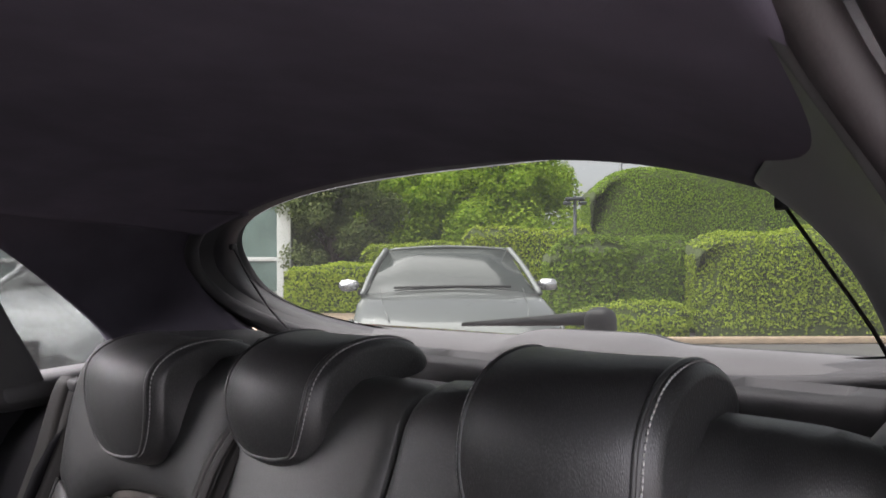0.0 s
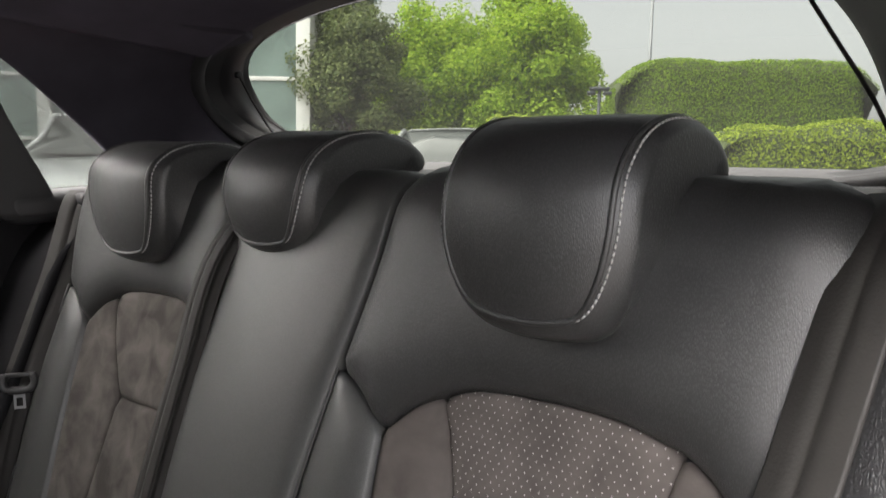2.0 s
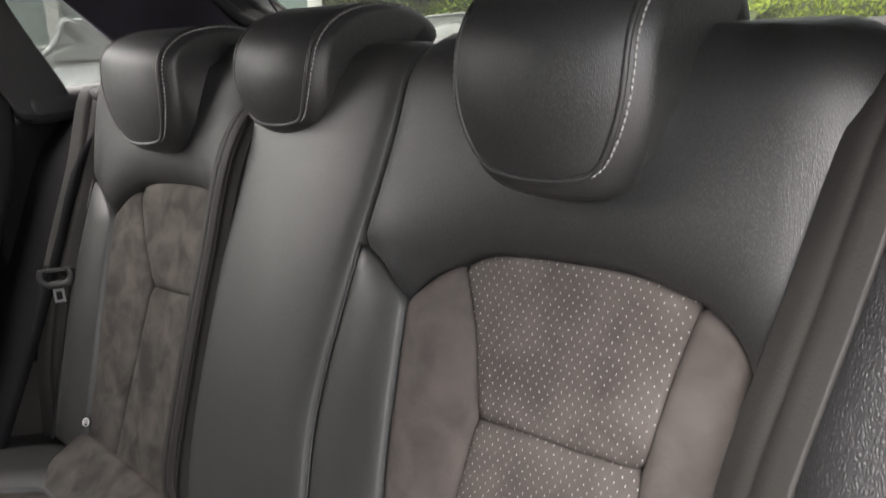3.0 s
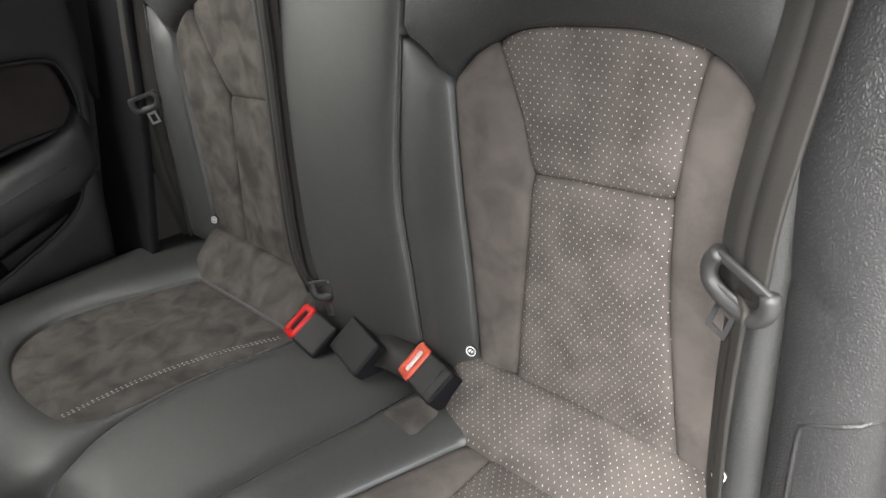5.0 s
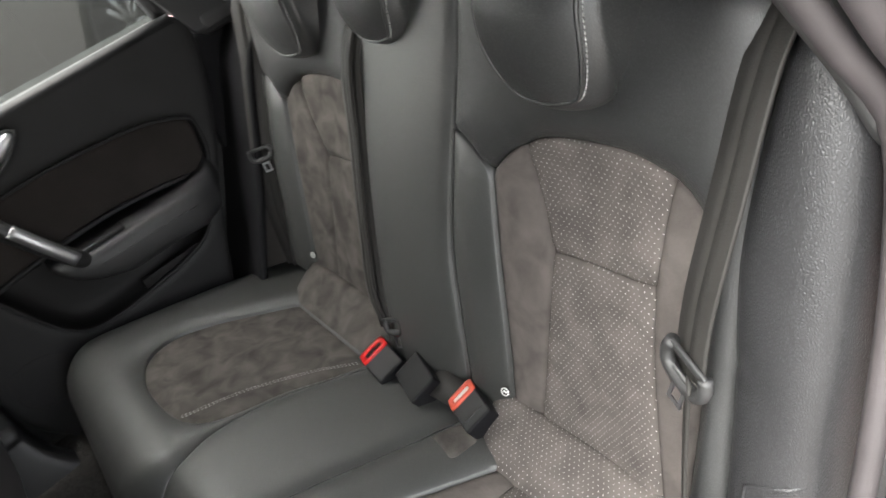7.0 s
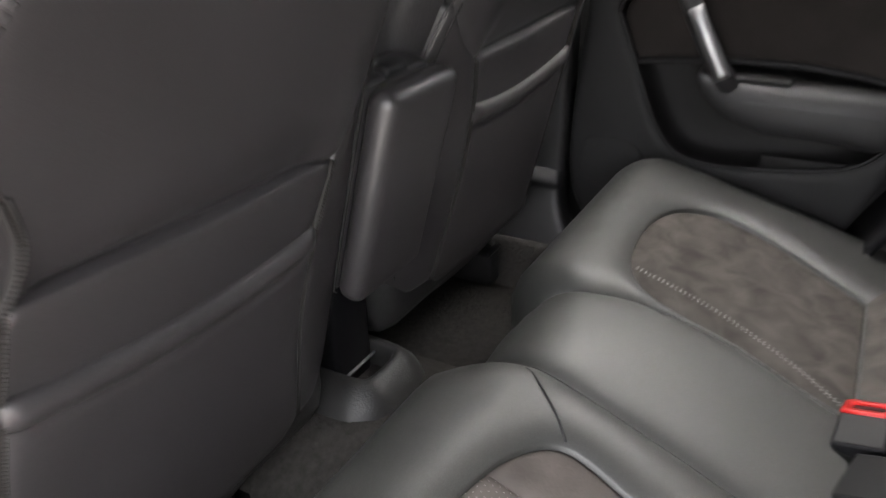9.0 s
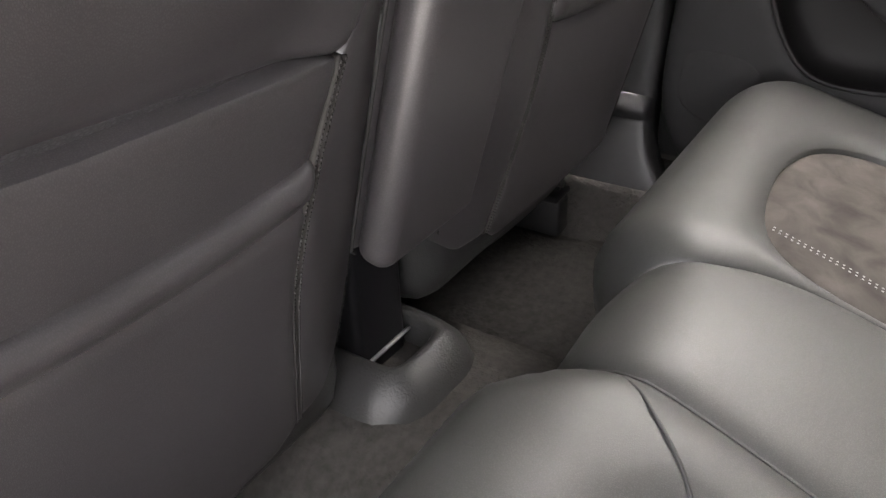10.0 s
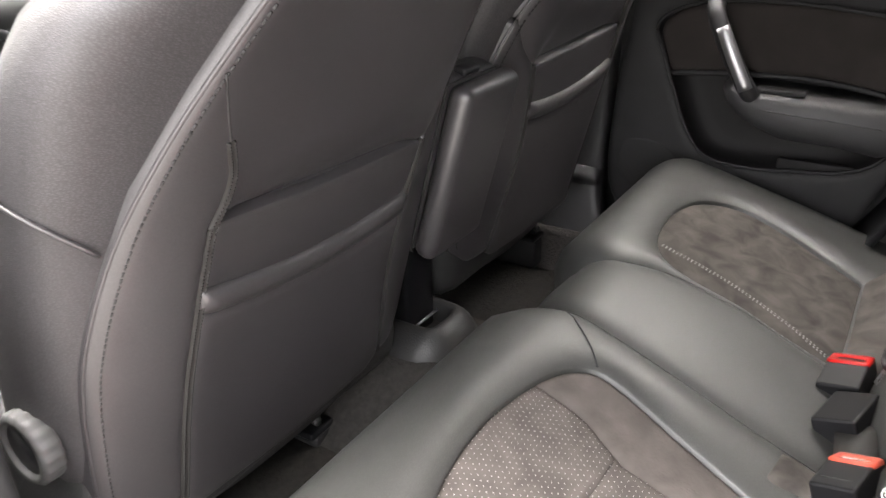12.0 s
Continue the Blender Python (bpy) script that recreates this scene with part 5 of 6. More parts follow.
for k, (y, z, w) in enumerate(((-0.423, 0.970, 0.003), (-0.418, 0.971, 0.008), (-0.388, 0.978, 0.010), (-0.348, 0.990, 0.013), (-0.323, 1.004, 0.016), (-0.303, 1.013, 0.012), (-0.296, 1.015, 0.005))):
    lev.append([(-0.660 + 0.010 * math.cos(a) + 0.012, y, z + w * math.sin(a)) for a in (2 * math.pi * i / 10 for i in range(10))])
part("opening_lever", loft(lev), SATIN, door, "satin opening lever")
part("lever_cup", loft([[(-0.690, y, z) for y, z in lever_hole], [(-0.700, y, z) for y, z in lever_hole]]), PLASTIC, door)
pad("loudspeaker_grille", [(-0.585, 0.545), (-0.585, 0.632), (-0.570, 0.650), (-0.50, 0.650), (-0.465, 0.625), (-0.44, 0.57), (-0.44, 0.535)], plane(0.010), SPEAKER, door, r=0.006, high=0.003, skirt=0.01, rounds=1)
part("window_sill", loft([[(x, y, 1.052 + z) for x, z in ((-0.70, 0.004), (-0.665, 0.008), (-0.65, 0.0), (-0.652, -0.02), (-0.70, -0.02))] for y in (-0.61, -0.3, 0.05)]), DOOR_TRIM, door)
frame_line = spline([(-0.69, 0.045, 1.05), (-0.685, 0.03, 1.12), (-0.665, 0.0, 1.21), (-0.64, -0.05, 1.275), (-0.63, -0.16, 1.30), (-0.63, -0.60, 1.305)], 30)
part("window_frame", tube(frame_line, 0.017, 8), PLASTIC, door)
g = part("window", loft([[(x, y, z) for y, z in ((0.045, 1.04), (0.03, 1.12), (0.0, 1.21), (-0.05, 1.28), (-0.62, 1.31), (-0.62, 1.04))] for x in (-0.705, -0.701)]), SIDE_GLASS, door, "clear door window glass", False)
g.visible_shadow = False
part("outer_skin", rbox((-0.82, -0.68, 0.28), (-0.735, 0.10, 1.035), 0.02), BODY_PAINT, door)

# ---- centre pillars, sills, front doors, dashboard ----
for side, name in ((-1, "pillar_4"), (1, "pillar_5")):
    rows_ = [[(side * (x + 0.055), y - 0.085, z), (side * (x + 0.006), y - 0.085, z), (side * x, y - 0.077, z), (side * x, y - 0.012, z), (side * (x + 0.004), y - 0.003, z), (side * (x + 0.012), y, z), (side * (x + 0.055), y, z)] for x, y, z in ((0.635, -0.618, 0.30), (0.635, -0.618, 0.52), (0.64, -0.616, 0.75), (0.645, -0.612, 1.0), (0.625, -0.625, 1.15), (0.585, -0.66, 1.33))]
    tagged(part(name, loft(rows_), SOFT_TRIM), "black centre pillar trim between the doors", "pillar trim", "", "structure")
    sill = tagged(part("sill_" + ("1" if side < 0 else "2"), rbox((side * 0.655 - 0.06, -1.9, 0.30), (side * 0.655 + 0.06, -0.10, 0.425), 0.015, 3), PLASTIC), "black plastic door sill plate", "door sill", "", "structure")
rows_ = []
for x, z, end in ((-0.640, 0.575, -0.620), (-0.630, 0.562, -0.619), (-0.623, 0.556, -0.618), (-0.621, 0.548, -0.618), (-0.624, 0.540, -0.618), (-0.629, 0.535, -0.618), (-0.622, 0.525, -0.616), (-0.608, 0.49, -0.605), (-0.596, 0.455, -0.585), (-0.588, 0.43, -0.562), (-0.584, 0.415, -0.54), (-0.590, 0.385, -0.53)):
    rows_.append([(x, -0.82, z), (x, -0.74, z), (x, -0.67, z), (x, end - 0.012, z), (x - 0.003, end - 0.004, z), (x - 0.012, end, z), (x - 0.04, end, z)])
skin("pillar_foot", rows_, PLASTIC, "stepped plastic foot of the centre pillar", "pillar trim", 0.004, 1)
for side, name in ((-1, "door_2"), (1, "door_3")):
    d = thing(name, "black trimmed front car door with closed window", "car door", kind="structure")
    part("panel", rbox((side * 0.72 - 0.06, -1.60, 0.30), (side * 0.72 + 0.06, -0.71, 1.03), 0.03, 3), SOFT_TRIM, d)
    part("window_frame", tube(spline([(side * 0.66, -0.715, 1.03), (side * 0.63, -0.728, 1.285), (side * 0.61, -1.0, 1.32), (side * 0.60, -1.25, 1.27), (side * 0.63, -1.62, 1.06)], 30), 0.02, 8), PLASTIC, d)
    g = part("window", loft([[(side * x, y, z) for y, z in ((-0.725, 1.02), (-0.735, 1.29), (-1.0, 1.32), (-1.25, 1.28), (-1.60, 1.08), (-1.60, 1.02))] for x in (0.69, 0.694)]), GLASS, d, "clear front door glass", False)
    g.visible_shadow = False
    skin("pillar_" + ("6" if side < 0 else "7"), [[(side * 0.60 + dx, -1.20, 1.31), (side * 0.61 + dx, -1.45, 1.20), (side * 0.66 + dx, -1.75, 1.03)] for dx in (-0.045, 0.0, 0.04)], GREY_TRIM, "pale grey windscreen pillar trim", "pillar trim", 0.03)
screen = skin("windscreen", [[(0.60 * u, -1.28 - 0.08 * (1 - u * u) - 0.52 * k, 1.335 - 0.32 * k) for u in (-1, -0.5, 0, 0.5, 1)] for k in (0, 0.5, 1)], GLASS, "clear raked windscreen", "windscreen", 0.004)
screen.visible_shadow = False
dash = thing("dashboard", "black moulded dashboard below the windscreen", "dashboard")
part("top", loft([[(x, y, z + 0.012 * math.cos(x * 4)) for y, z in ((-1.42, 0.72), (-1.40, 0.84), (-1.42, 0.91), (-1.52, 0.955), (-1.78, 0.965), (-1.9, 0.90), (-1.9, 0.45), (-1.55, 0.5))] for x in np.linspace(-0.68, 0.68, 15)]), SOFT_TRIM, dash)
part("instrument_hood", rbox((-0.46, -1.52, 0.94), (-0.19, -1.40, 1.02), 0.03, 4), SOFT_TRIM, dash)
for x in (-0.60, 0.0, 0.16, 0.60):
    rr = [[(x + r * math.cos(a), -1.405 + y, 0.88 + r * math.sin(a)) for a in (2 * math.pi * k / 24 for k in range(24))] for r, y in ((0.045, -0.02), (0.045, 0.01), (0.036, 0.012), (0.034, -0.01))]
    part("air_vent", loft(rr), SATIN, dash, "round air vent with a bright ring")
wheel = thing("steering_wheel", "black leather steering wheel with grey hub", "steering wheel")
wm = Matrix.Translation((-0.29, -1.20, 1.0)) @ Matrix.Rotation(radians(64), 4, "X")
ring = [wm @ Vector((0.182 * math.cos(a), 0.182 * math.sin(a), 0)) for a in np.linspace(0, 2 * math.pi, 49)]
part("rim", tube(ring, 0.016, 10), VINYL, wheel)
bm = loft([[Vector((r * 1.15 * math.cos(a), r * math.sin(a) - 0.01, z)) for a in (2 * math.pi * k / 28 for k in range(28))] for r, z in ((0.058, -0.03), (0.066, -0.01), (0.062, 0.012), (0.045, 0.022))])
bm.transform(wm)
hub = part("hub", bm, GREY_TRIM, wheel, "rounded airbag hub")
bm = loft([[Vector((r * math.cos(a), r * math.sin(a) * 0.55, z)) for a in (2 * math.pi * k / 24 for k in range(24))] for r, z in ((0.024, 0.022), (0.024, 0.026))])
bm.transform(wm)
part("badge", bm, SATIN, hub, "plain satin badge")
for a in (10, 170, 270):
    d = Vector((math.cos(radians(a)), math.sin(radians(a)), 0))
    part("spoke", loft([[wm @ (d * q + d.cross(Vector((0, 0, 1))) * w * s + Vector((0, 0, h))) for s, h in ((-1, 0.0), (1, 0.0), (1, 0.012), (-1, 0.012))] for q, w in ((0.05, 0.03), (0.12, 0.018), (0.178, 0.02))]), SATIN, wheel, "satin spoke")
part("column", tube([wm @ Vector((0, 0, -0.03)), wm @ Vector((0, 0, -0.25))], 0.045, 12), PLASTIC, wheel)
# ---- the car stands on a slight slope ----
SLOPE = Matrix.Translation((0.004, 0.032, 0.002)) @ Matrix.Rotation(radians(3.22), 4, "X")
for ob in list(scene.collection.all_objects):
    if ob.parent is None and ob.type in {"MESH", "EMPTY"}:
        ob.matrix_basis = SLOPE @ ob.matrix_basis

# ---- outside: the car park ----
ground = tagged(part("ground", rbox((-400, -400, -0.2), (400, 400, 0), 0), TARMAC), "dark grey tarmac of the car park", "ground", "", "structure")
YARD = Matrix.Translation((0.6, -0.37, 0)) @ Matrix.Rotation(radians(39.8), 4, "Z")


def leaf_cloud(name, spots, size, mat, parent, label="", seed=1, droop=0.6):
    """Many small pointed leaves at the spots given (place, outward direction)."""
    rnd = random.Random(seed)
    verts, faces = [], []
    for p, d in spots:
        n = (Vector(d) + Vector((rnd.gauss(0, droop), rnd.gauss(0, droop), rnd.gauss(0, droop)))).normalized()
        a = n.orthogonal().normalized()
        a.rotate(Matrix.Rotation(rnd.uniform(0, 6.283), 3, n))
        b = n.cross(a)
        s = size * rnd.uniform(0.6, 1.4)
        k = len(verts)
        verts += [p - a * s, p + b * s * 0.55 + n * s * 0.15, p + a * s, p - b * s * 0.55 + n * s * 0.15]
        faces.append((k, k + 1, k + 2, k + 3))
    me = bpy.data.meshes.new(name)
    me.from_pydata([tuple(v) for v in verts], [], faces)
    me.materials.append(mat)
    ob = new(name, me)
    ob.parent = parent
    ob["kind"] = "stuff"
    if label:
        ob["label"] = label
    return ob


def hedge(label, a0, a1, d, deep, high, leaf_mat, seed, density=420, leaf=0.05, round_=0.35):
    """A clipped hedge along the yard's cross axis: solid dark green core and a coat of leaves."""
    rnd = random.Random(seed)
    ob = thing("hedge", label, "hedge", "clipped hedges")
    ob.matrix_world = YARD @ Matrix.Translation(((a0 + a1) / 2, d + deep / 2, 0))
    w, q = (a1 - a0) / 2, deep / 2

    def skin_at(u, v):
        """u across, v from the foot of the face (0) over the edge (1) to the far edge of the top (2)."""
        lump = 0.13 * noise.noise((u * w * 0.9 + seed, v * 1.6, seed * 1.7)) + 0.04 * noise.noise((u * w * 4 + seed, v * 9, seed))
        end = max(0, abs(u) - (1 - round_ / w)) * w / round_
        fall = high * 0.16 * end ** 2.2
        if v < 1:
            z = v * (high - 0.12)
            y = -q + 0.10 * max(0, v - 0.7) ** 2 * 4 + 0.10 * (1 - v) * 0.3 + round_ * 0.8 * end ** 2 - lump
            return Vector((u * w, y, z * (1 - 0.16 * end ** 2.2))), Vector((u ** 5 * 0.8, -1, 0.15))
        f = v - 1
        y = -q + 0.10 + f * (2 * q - 0.15)
        z = high - 0.12 * (1 - min(1, f * 6)) ** 2 - fall + lump
        return Vector((u * w, y, z)), Vector((u ** 5 * 0.6, -0.25, 1))

    # One closed dark green surface just behind the leaves; it fills their gaps.
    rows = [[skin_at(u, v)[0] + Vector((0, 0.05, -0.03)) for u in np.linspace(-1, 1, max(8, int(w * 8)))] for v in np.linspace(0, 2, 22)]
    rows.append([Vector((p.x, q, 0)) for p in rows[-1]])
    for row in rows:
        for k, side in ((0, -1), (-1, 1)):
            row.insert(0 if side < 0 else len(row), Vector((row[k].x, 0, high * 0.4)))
    part("solid_core", loft(rows, False, closed=False), HEDGE_CORE, ob, "dark green core behind the leaves")
    spots = []
    for _ in range(int(density * 2 * w * (high + deep * 0.6))):
        v = rnd.random() * (high + deep * 0.6) / high
        v = v if v < 1 else 1 + (v - 1) * high / deep
        u = rnd.uniform(-1, 1)
        if v < 0.12 and rnd.random() < 0.75:
            continue
        p, nrm = skin_at(u, min(v, 1.95))
        spots.append((p + nrm.normalized() * rnd.uniform(-0.05, 0.03), nrm))
    for _ in range(int(density * 2 * deep * high)):
        side = rnd.choice((-1, 1))
        edge, nrm = skin_at(side, rnd.uniform(0.1, 1))
        spots.append((Vector((edge.x + side * rnd.uniform(-0.05, 0.03), rnd.uniform(edge.y, q), edge.z)), Vector((side, -0.2, 0.1))))
    leaf_cloud("leaves", spots, leaf, leaf_mat, ob, "dense small green leaves", seed)
    return ob


def tree(label, a, d, high, wide, base, leaf_mat, seed, leaves=9000, leaf=0.16, dense=1.0):
    """A broadleaf tree: tapered trunk, limbs, and a crown of leaf clumps with gaps between them."""
    rnd = random.Random(seed)
    ob = thing("tree", label, "tree", "trees behind the hedges")
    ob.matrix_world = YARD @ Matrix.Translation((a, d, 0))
    trunk = [Vector((0.06 * math.sin(k), 0.05 * math.cos(k * 1.3), high * 0.75 * k / 8)) for k in range(9)]
    rings = [[p + Vector((math.cos(q), math.sin(q), 0)) * (0.16 * (1 - k / 10) + 0.02) for q in (2 * math.pi * i / 9 for i in range(9))] for k, p in enumerate(trunk)]
    part("trunk", loft(rings), BARK, ob)
    clumps = []
    for _ in range(int(46 * dense)):
        th, ph = rnd.uniform(0, 6.283), math.asin(rnd.uniform(-0.8, 1))
        r = rnd.uniform(0.45, 1.0)
        z = base + (high - base) * (0.45 + 0.5 * r * math.sin(ph))
        span = wide * (1 - 0.45 * max(0, (z - base) / (high - base) - 0.45) / 0.55)
        clumps.append((Vector((span * r * math.cos(ph) * math.cos(th), span * r * math.cos(ph) * math.sin(th), z)), rnd.uniform(0.35, 0.75) * wide * 0.42))
    for c, r in clumps[:14]:
        start = trunk[min(7, max(2, int(c.z / high * 7)))]
        part("limb", loft([[p + Vector((math.cos(q), 0.4 * math.sin(q), math.sin(q))) * s for q in (2 * math.pi * i / 6 for i in range(6))] for p, s in ((start, 0.06), (start.lerp(c, 0.5) + Vector((0, 0, 0.2)), 0.04), (c, 0.015))]), BARK, ob)
    spots = []
    for _ in range(leaves):
        c, r = rnd.choice(clumps)
        v = Vector((rnd.gauss(0, 1), rnd.gauss(0, 1), rnd.gauss(0, 0.8)))
        v = v.normalized() * r * rnd.random() ** 0.4
        spots.append((c + v, v.normalized() + Vector((0, 0, 0.6))))
    leaf_cloud("crown", spots, leaf, leaf_mat, ob, "fresh green leaves in loose clumps", seed)
    return ob


hedge("broad clipped green hedge beside the car park", 4.0, 9.2, 11.8, 1.8, 1.72, HEDGE, 3, 1144, 0.028, 0.7)
hedge("rounded clipped laurel hedge beside the car park", 3.0, 4.35, 12.9, 1.4, 1.66, HEDGE_DARK, 4, 1144, 0.031, 0.4)
hedge("rounded clipped laurel hedge beside the car park", 1.75, 3.25, 13.0, 1.4, 1.58, HEDGE_DARK, 5, 924, 0.043, 0.4)
hedge("low spreading green hedge at the kerb", 1.9, 3.7, 11.6, 0.8, 0.52, HEDGE, 6, 1100, 0.031, 0.3)
hedge("clipped yellow-green hedge behind the laurels", 0.3, 3.7, 19.0, 1.2, 2.1, HEDGE_GOLD, 7, 660, 0.037)
hedge("low clipped green hedge behind a brick kerb", -3.9, -1.55, 17.4, 1.4, 1.2, HEDGE_GOLD, 8, 924, 0.034)
hedge("clipped green hedge behind the parked car", -2.3, 0.9, 19.2, 1.2, 1.72, HEDGE, 9, 660, 0.037)
hedge("tall clipped conifer hedge behind the others", 3.9, 10.5, 20.0, 2.5, 3.75, HEDGE_TALL, 10, 900, 0.030, 1.2)
tree("bright green tree in fresh leaf behind the hedges", 1.9, 27.0, 7.0, 3.0, 0.9, LEAF, 21, 70000, 0.075, 2.6)
tree("green tree in fresh leaf behind the hedges", -1.3, 28.5, 7.1, 3.0, 0.9, LEAF, 22, 65000, 0.075, 2.6)
tree("dark green conifer-like tree beside the building", -3.7, 23.5, 6.6, 2.0, 0.4, LEAF_DARK, 23, 45000, 0.06, 2.8)
tree("dark green tree beside the building", -5.2, 29.0, 7.0, 2.2, 1.0, LEAF_DARK, 24, 24000, 0.075, 2)

paving = tagged(part("pavement", loft([[(-9, d, z) for d, z in ((13.6, 0.0), (13.6, 0.09), (17.3, 0.09), (17.3, 0.0))], [(1.0, d, z) for d, z in ((13.6, 0.0), (13.6, 0.09), (17.3, 0.09), (17.3, 0.0))]]), BRICK_TAN), "tan paved strip behind a low kerb", "pavement", "", "structure")
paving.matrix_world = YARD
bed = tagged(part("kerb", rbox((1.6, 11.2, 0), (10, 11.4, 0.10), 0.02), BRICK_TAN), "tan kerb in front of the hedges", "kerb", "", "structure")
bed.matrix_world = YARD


def lamp(label, a, d, high, r):
    ob = thing("lamp_post", label, "lamp post")
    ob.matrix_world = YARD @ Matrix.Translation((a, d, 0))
    part("post", loft([[(q * math.cos(t), q * math.sin(t), z) for t in (2 * math.pi * k / 10 for k in range(10))] for z, q in ((0, r * 1.5), (0.4, r * 1.4), (0.45, r), (high, r * 0.7))]), LAMP_PAINT, ob)
    part("head", rbox((-0.22, -0.08, high - 0.12), (0.22, 0.08, high - 0.04), 0.03), LAMP_PAINT, ob)
    for s in (-1, 1):
        part("lantern", rbox((s * 0.18 - 0.09, -0.07, high - 0.22), (s * 0.18 + 0.09, 0.07, high - 0.13), 0.03), LAMP_PAINT, ob)
    return ob


lamp("dark short lamp post with two lanterns", 2.85, 17.3, 2.75, 0.05)
mast = thing("lamp_post", "tall thin grey floodlight mast far away", "lamp post")
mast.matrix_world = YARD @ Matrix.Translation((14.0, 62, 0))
part("post", loft([[(q * math.cos(t), q * math.sin(t), z) for t in (2 * math.pi * k / 8 for k in range(8))] for z, q in ((0, 0.2), (14.5, 0.11))]), STEEL, mast)

# pale building with glazed bays
hall = thing("building", "white clad single-storey building with glazed bays", "building")
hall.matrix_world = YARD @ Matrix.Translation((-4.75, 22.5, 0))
part("wall", rbox((-24, 0.25, 0), (0.0, 8, 5.4), 0.02), RENDERING, hall)
part("roof", rbox((-24.2, -0.1, 5.4), (0.2, 8.2, 5.75), 0.04), RENDERING, hall)
for k in range(9):
    x = -2.6 * k
    part("column", rbox((x - 0.42, -0.05, 0), (x - 0.0, 0.30, 5.4), 0.02), RENDERING, hall)
    pane_ = part("window", rbox((x - 2.6, 0.14, 0.4), (x - 0.42, 0.24, 5.0), 0.0), OFFICE_GLASS, hall, "greenish office glazing", False)
    for z in (1.3, 3.2):
        part("transom", rbox((x - 2.6, 0.08, z), (x - 0.42, 0.18, z + 0.12), 0.01), RENDERING, pane_)


# ---- parked cars ----
def car(label, at, yaw, paint, length, width, high, belt, nose, hood, suv=0.0, glass_mat=None, front=True, group="parked cars"):
    """A parked car facing its own -y: lower body, glasshouse, wheels, lights, mirrors and trim."""
    ob = thing("parked_car", label, "car", group)
    L, W = length / 2, width / 2
    ob.matrix_world = Matrix.Translation(at) @ Matrix.Rotation(radians(yaw), 4, "Z")
    low = 0.20 + 0.06 * suv
    rows = []
    for y, w, top, b in ((-L, 0.62, nose - 0.18, low + 0.12), (-L + 0.05, 0.80, nose - 0.06, low + 0.02), (-L + 0.25, 0.93, nose + 0.02, low), (-L + 0.6, 0.985, (nose + hood) / 2 + 0.02, low), (-L + 1.1, 1.0, hood - 0.01, low), (-L + 1.45, 1.0, hood + 0.03, low), (-0.2, 1.0, belt, low), (0.6, 1.0, belt, low), (L - 1.0, 1.0, belt + 0.02, low), (L - 0.45, 0.98, belt + 0.02, low), (L - 0.12, 0.92, belt - 0.05, low + 0.06), (L, 0.82, belt - 0.16, low + 0.16)):
        half = [(0.0, b), (0.80, b), (0.94, b + 0.05), (0.985, b + 0.20), (1.0, (b + top) / 2 + 0.02), (0.985, top - 0.17), (0.965, top - 0.075), (0.90, top - 0.025), (0.72, top), (0.70, top + 0.004), (0.35, top + 0.022), (0.0, top + 0.03)]
        ring = [(W * w * u, y, z) for u, z in half] + [(-W * w * u, y, z) for u, z in half[-2:0:-1]]
        rows.append(ring)
    body = part("body", loft(rows), paint, ob)
    y0, y1, y2, y3 = -L + 1.35, -0.35 + 0.05 * suv, L - 1.35 + 0.5 * suv, L - 0.55 + 0.35 * suv
    gl = []
    for y, w, z in ((y0, 0.86, hood + 0.02), (y0 + 0.35, 0.80, hood + (high - hood) * 0.48), (y1, 0.70, high - 0.045), (y1 + 0.5, 0.69, high - 0.02), (y2, 0.68, high - 0.04), ((y2 + y3) / 2, 0.74, high - 0.20), (y3, 0.84, belt + 0.02)):
        zb = min(belt - 0.04, z - 0.02)
        gl.append([(-W * 0.92, y, zb), (-W * (w + 0.03), y, (z * 0.7 + zb * 0.3)), (-W * w * 0.96, y, z), (-W * w * 0.5, y, z + 0.018), (0, y, z + 0.024), (W * w * 0.5, y, z + 0.018), (W * w * 0.96, y, z), (W * (w + 0.03), y, (z * 0.7 + zb * 0.3)), (W * 0.92, y, zb)])
    part("glasshouse", loft(gl), glass_mat or CAR_GLASS, ob, "dark reflecting windows")
    top = part("roof", loft([[(W * u, y, z + 0.012) for u, z in ((-0.70, high - 0.055), (-0.62, high - 0.025), (-0.3, high - 0.004), (0, high + 0.004), (0.3, high - 0.004), (0.62, high - 0.025), (0.70, high - 0.055))] for y in (y1 + 0.02, y1 + 0.5, y2)], False, closed=False), paint, ob)
    t = top.modifiers.new("solid", "SOLIDIFY")
    t.thickness = 0.03
    for s in (-1, 1):
        part("front_pillar", tube(spline([(s * W * 0.92, y0 - 0.02, hood + 0.0), (s * W * 0.83, y0 + 0.38, hood + (high - hood) * 0.50), (s * W * 0.70, y1, high - 0.035)], 14), 0.030, 8), paint, ob)
        part("roof_rail", tube(spline([(s * W * 0.70, y1, high - 0.035), (s * W * 0.70, y2, high - 0.05), (s * W * 0.88, y3, belt)], 20), 0.028, 8), paint, ob)
        part("centre_pillar", tube([(s * W * 0.955, 0.25, belt - 0.03), (s * W * 0.73, 0.30, high - 0.05)], 0.035, 8), RUBBER, ob)
        part("window_trim", tube(spline([(s * W * 0.955, y0 + 0.30, belt - 0.015), (s * W * 0.97, 0.2, belt - 0.01), (s * W * 0.955, y3 - 0.2, belt)], 16), 0.012, 6), SATIN, ob, "bright trim below the windows")
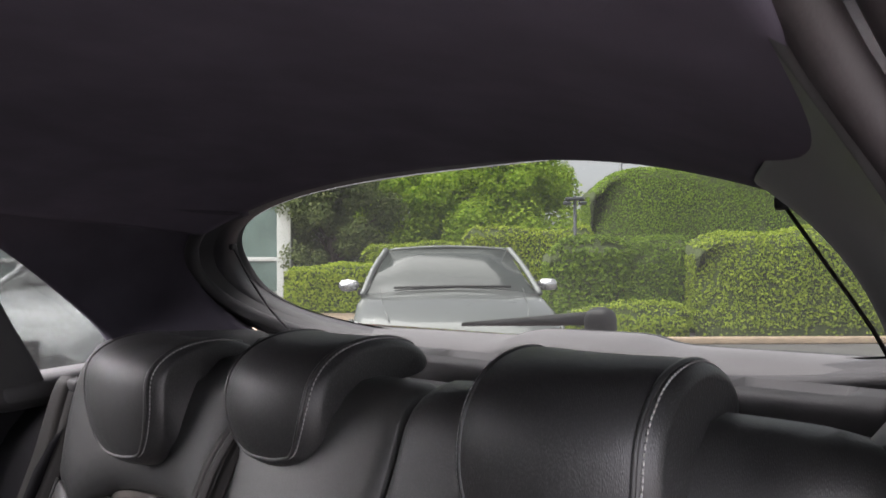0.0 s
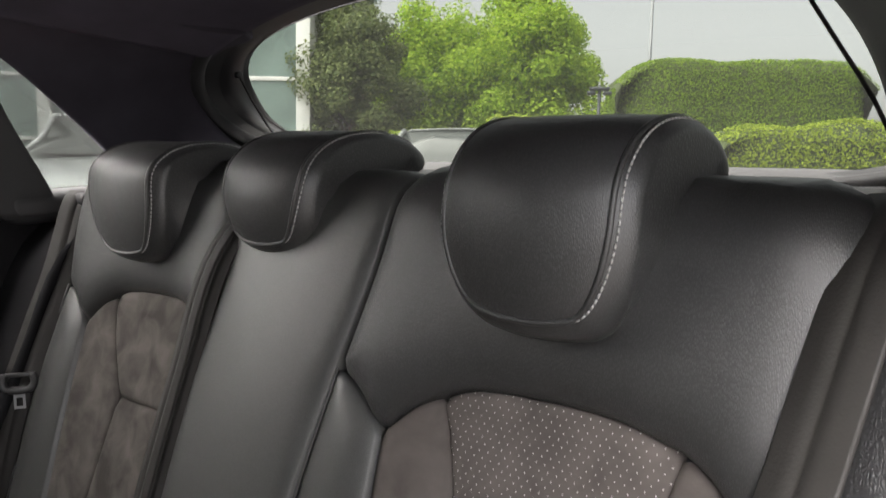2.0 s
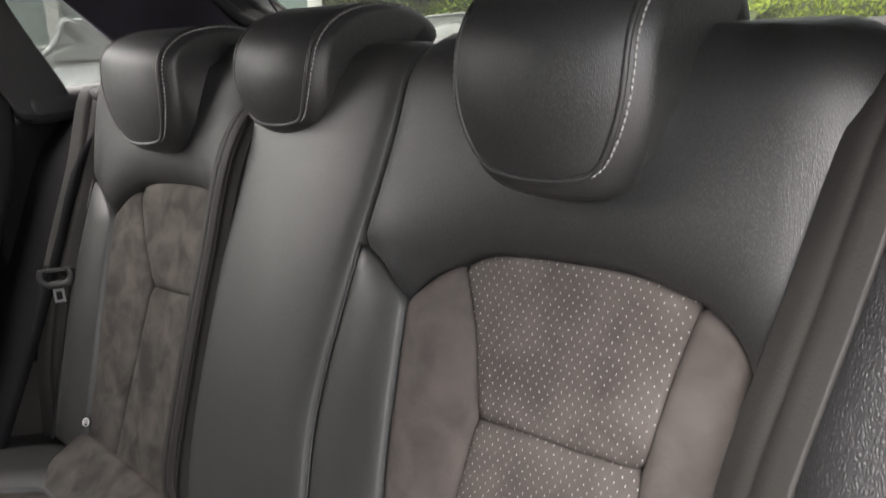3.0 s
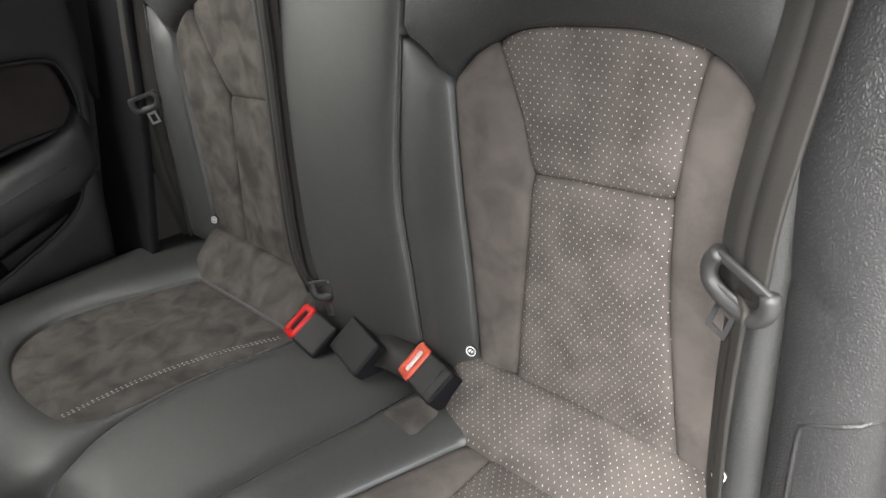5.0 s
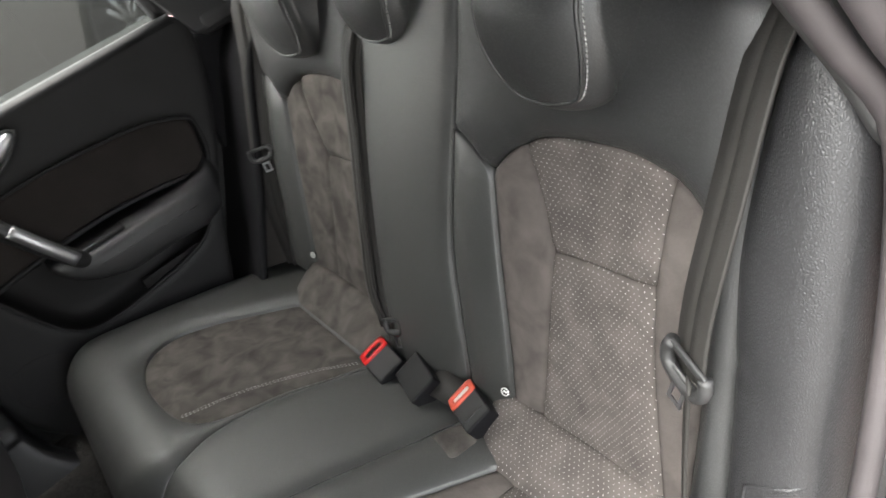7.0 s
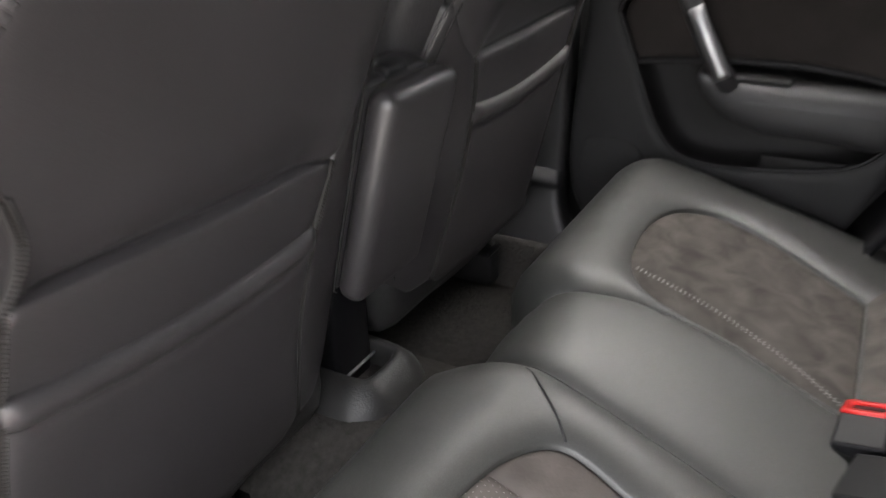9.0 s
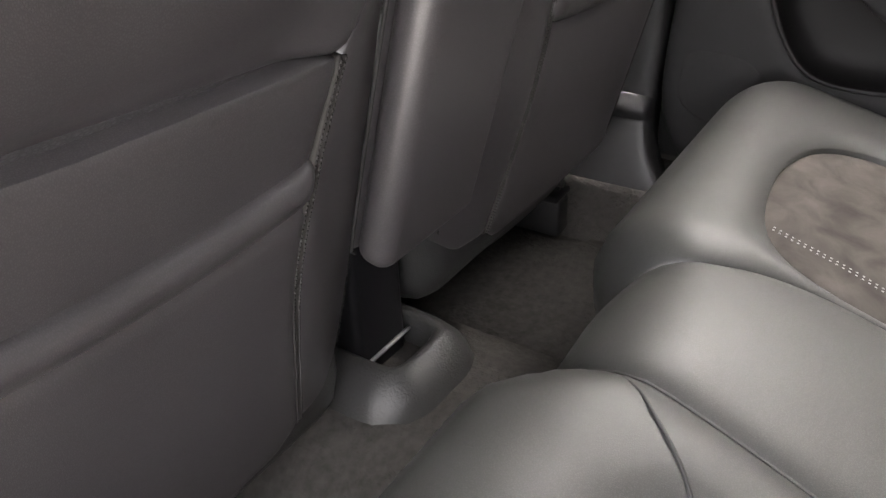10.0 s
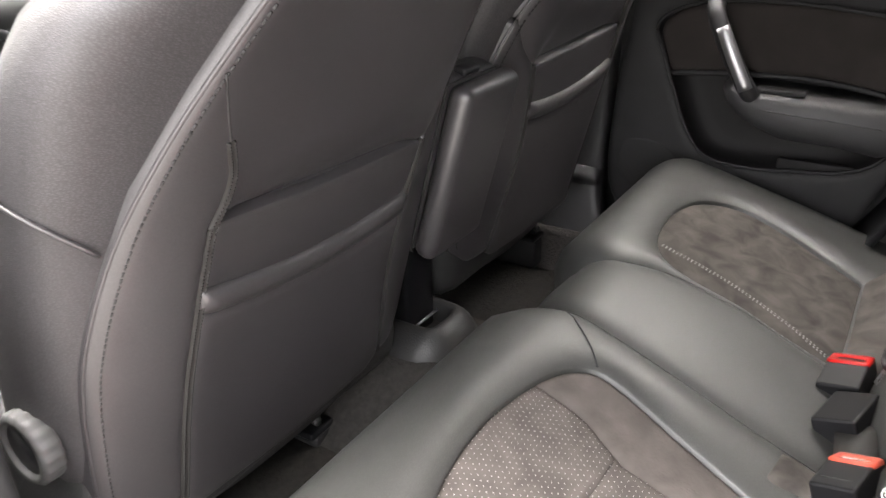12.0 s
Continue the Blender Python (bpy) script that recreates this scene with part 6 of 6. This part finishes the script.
        m = [[(s * (W * 0.97 + 0.02 + dx), y0 + 0.50 + dy * k, belt + 0.075 + dz * k) for dy, dz in ((math.cos(q) * 0.06, math.sin(q) * 0.065) for q in (2 * math.pi * i / 14 for i in range(14)))] for dx, k in ((0.0, 0.4), (0.04, 0.9), (0.12, 1.0), (0.18, 0.85), (0.205, 0.3))]
        mir = part("door_mirror", loft(m), MIRROR_CAP, ob, "satin silver mirror cap")
        part("mirror_arm", rbox((s * W * 0.97 - 0.03, y0 + 0.46, belt - 0.03), (s * W * 0.97 + 0.05, y0 + 0.54, belt + 0.04), 0.01), RUBBER, mir)
        # lamps
        hl = [[(s * W * u, y, z) for u, y, z in ((0.52, -L + 0.10 + d, nose - 0.10), (0.90, -L + 0.28 + d, nose - 0.055), (0.945, -L + 0.52 + d, nose + 0.03), (0.80, -L + 0.34 + d, nose + 0.028), (0.55, -L + 0.15 + d, nose - 0.015))] for d in (-0.015, 0.03)]
        part("headlight", loft(hl), LAMP_GLASS, ob, "clear headlight", smooth=False)
        # wheels
        for yw in (-L + 0.86, L - 0.86):
            r = 0.325 + 0.035 * suv
            wheel_ = part("wheel", loft([[(s * (W - 0.02 + dx), yw + q * r * math.cos(a), r + q * r * math.sin(a)) for a in (2 * math.pi * k / 40 for k in range(40))] for dx, q in ((-0.20, 0.9), (-0.20, 0.99), (-0.02, 1.0), (0.01, 0.97), (0.015, 0.80), (0.005, 0.72))], True), RUBBER, ob, "black tyre")
            part("rim", loft([[(s * (W - 0.02 + dx), yw + q * r * math.cos(a), r + q * r * math.sin(a)) for a in (2 * math.pi * k / 40 for k in range(40))] for dx, q in ((0.016, 0.74), (0.018, 0.68), (0.004, 0.66))], False), SATIN, wheel_, "bright alloy rim")
            for k in range(10):
                a = 2 * math.pi * k / 10 + (0.1 if k % 2 else -0.1)
                d = Vector((0, math.cos(a), math.sin(a)))
                e = Vector((0, -math.sin(a), math.cos(a)))
                c = Vector((s * (W + 0.0), yw, r))
                part("spoke", loft([[c + d * q * r + e * w_ * o + Vector((s * h, 0, 0)) for o, h in ((-1, -0.02), (1, -0.02), (1, 0.0), (-1, 0.0))] for q, w_ in ((0.10, 0.030), (0.40, 0.018), (0.70, 0.022))]), SATIN, wheel_, "alloy spoke")
            arch_ = [(s * (W + 0.002), yw + (r + 0.055) * math.cos(a), r + (r + 0.055) * math.sin(a)) for a in np.linspace(-0.25, math.pi + 0.25, 22)]
            part("arch_lip", tube(arch_, 0.022, 8), RUBBER if suv else paint, ob)
            part("arch_liner", loft([[(s * (W - 0.004 + dx), y, z) for _, y, z in arch_] for dx in (-0.02, 0.002)]), RUBBER, ob, smooth=False)
        for yy in (y0 + 0.35, 0.27, 1.15):
            part("door_gap", tube(spline([(s * W * 0.965, yy, belt - 0.05), (s * W * 0.999, yy - 0.01, (belt + low) / 2 + 0.05), (s * W * 0.985, yy + 0.02, low + 0.14)], 10), 0.004, 5), RUBBER, ob)
        part("door_handle", rbox((s * W * 0.985 - 0.02, 0.02, belt - 0.17), (s * W * 0.985 + 0.03, 0.20, belt - 0.14), 0.01), paint, ob)
        part("bonnet_line", tube([(s * W * 0.62, -L + 0.28, nose + 0.052), (s * W * 0.70, -L + 0.8, (nose + hood) / 2 + 0.062), (s * W * 0.74, y0 - 0.02, hood + 0.05)], 0.006, 6), paint, ob)
    part("grille", rbox((-W * 0.42, -L - 0.012, low + 0.16), (W * 0.42, -L + 0.12, nose - 0.12), 0.04, 3), RUBBER, ob, "black grille")
    for k in range(5):
        z = low + 0.20 + k * (nose - low - 0.38) / 4
        part("grille_bar", rbox((-W * 0.38, -L - 0.02, z), (W * 0.38, -L - 0.008, z + 0.012), 0.002), SATIN, ob)
    part("number_plate", rbox((-0.26, -L - 0.03, low + 0.14), (0.26, -L - 0.015, low + 0.25), 0.004), PALE, ob, "plain white number plate")
    part("wiper", tube([(-W * 0.6, y0 + 0.0, hood + 0.065), (W * 0.1, y0 + 0.03, hood + 0.075), (W * 0.62, y0 - 0.0, hood + 0.07)], 0.012, 6), RUBBER, ob)
    return ob


car("silver grey coupe parked facing the hatchback", (-4.72, 5.94, 0), 43, GREY_PAINT, 4.65, 1.85, 1.39, 0.92, 0.70, 0.92)
car("dark grey off-roader parked across the lane", (-5.19, -0.64, 0), 38.6, DARK_PAINT, 4.1, 1.83, 1.56, 1.05, 0.86, 1.06, 1.0)
car("white hatchback parked across the lane", (-6.9, 3.3, 0), 40, WHITE_PAINT, 4.1, 1.78, 1.45, 0.95, 0.78, 0.98, 0.6)
car("white estate car parked across the lane", (-6.6, -3.8, 0), 36, WHITE_PAINT, 4.7, 1.85, 1.62, 1.05, 0.86, 1.08, 0.8)
van = car("white van with red and blue stripes parked across the lane", (-6.3, -7.6, 0), 36, WHITE_PAINT, 4.8, 1.95, 1.95, 1.15, 0.95, 1.15, 1.0)
for z, mat in ((0.86, RED), (0.76, STRIPE_BLUE), (0.66, STRIPE_BLUE)):
    for s in (-1, 1):
        part("stripe", rbox((s * 0.978 - 0.006, -1.6, z), (s * 0.978 + 0.006, 1.9, z + 0.07), 0.002), mat, van)
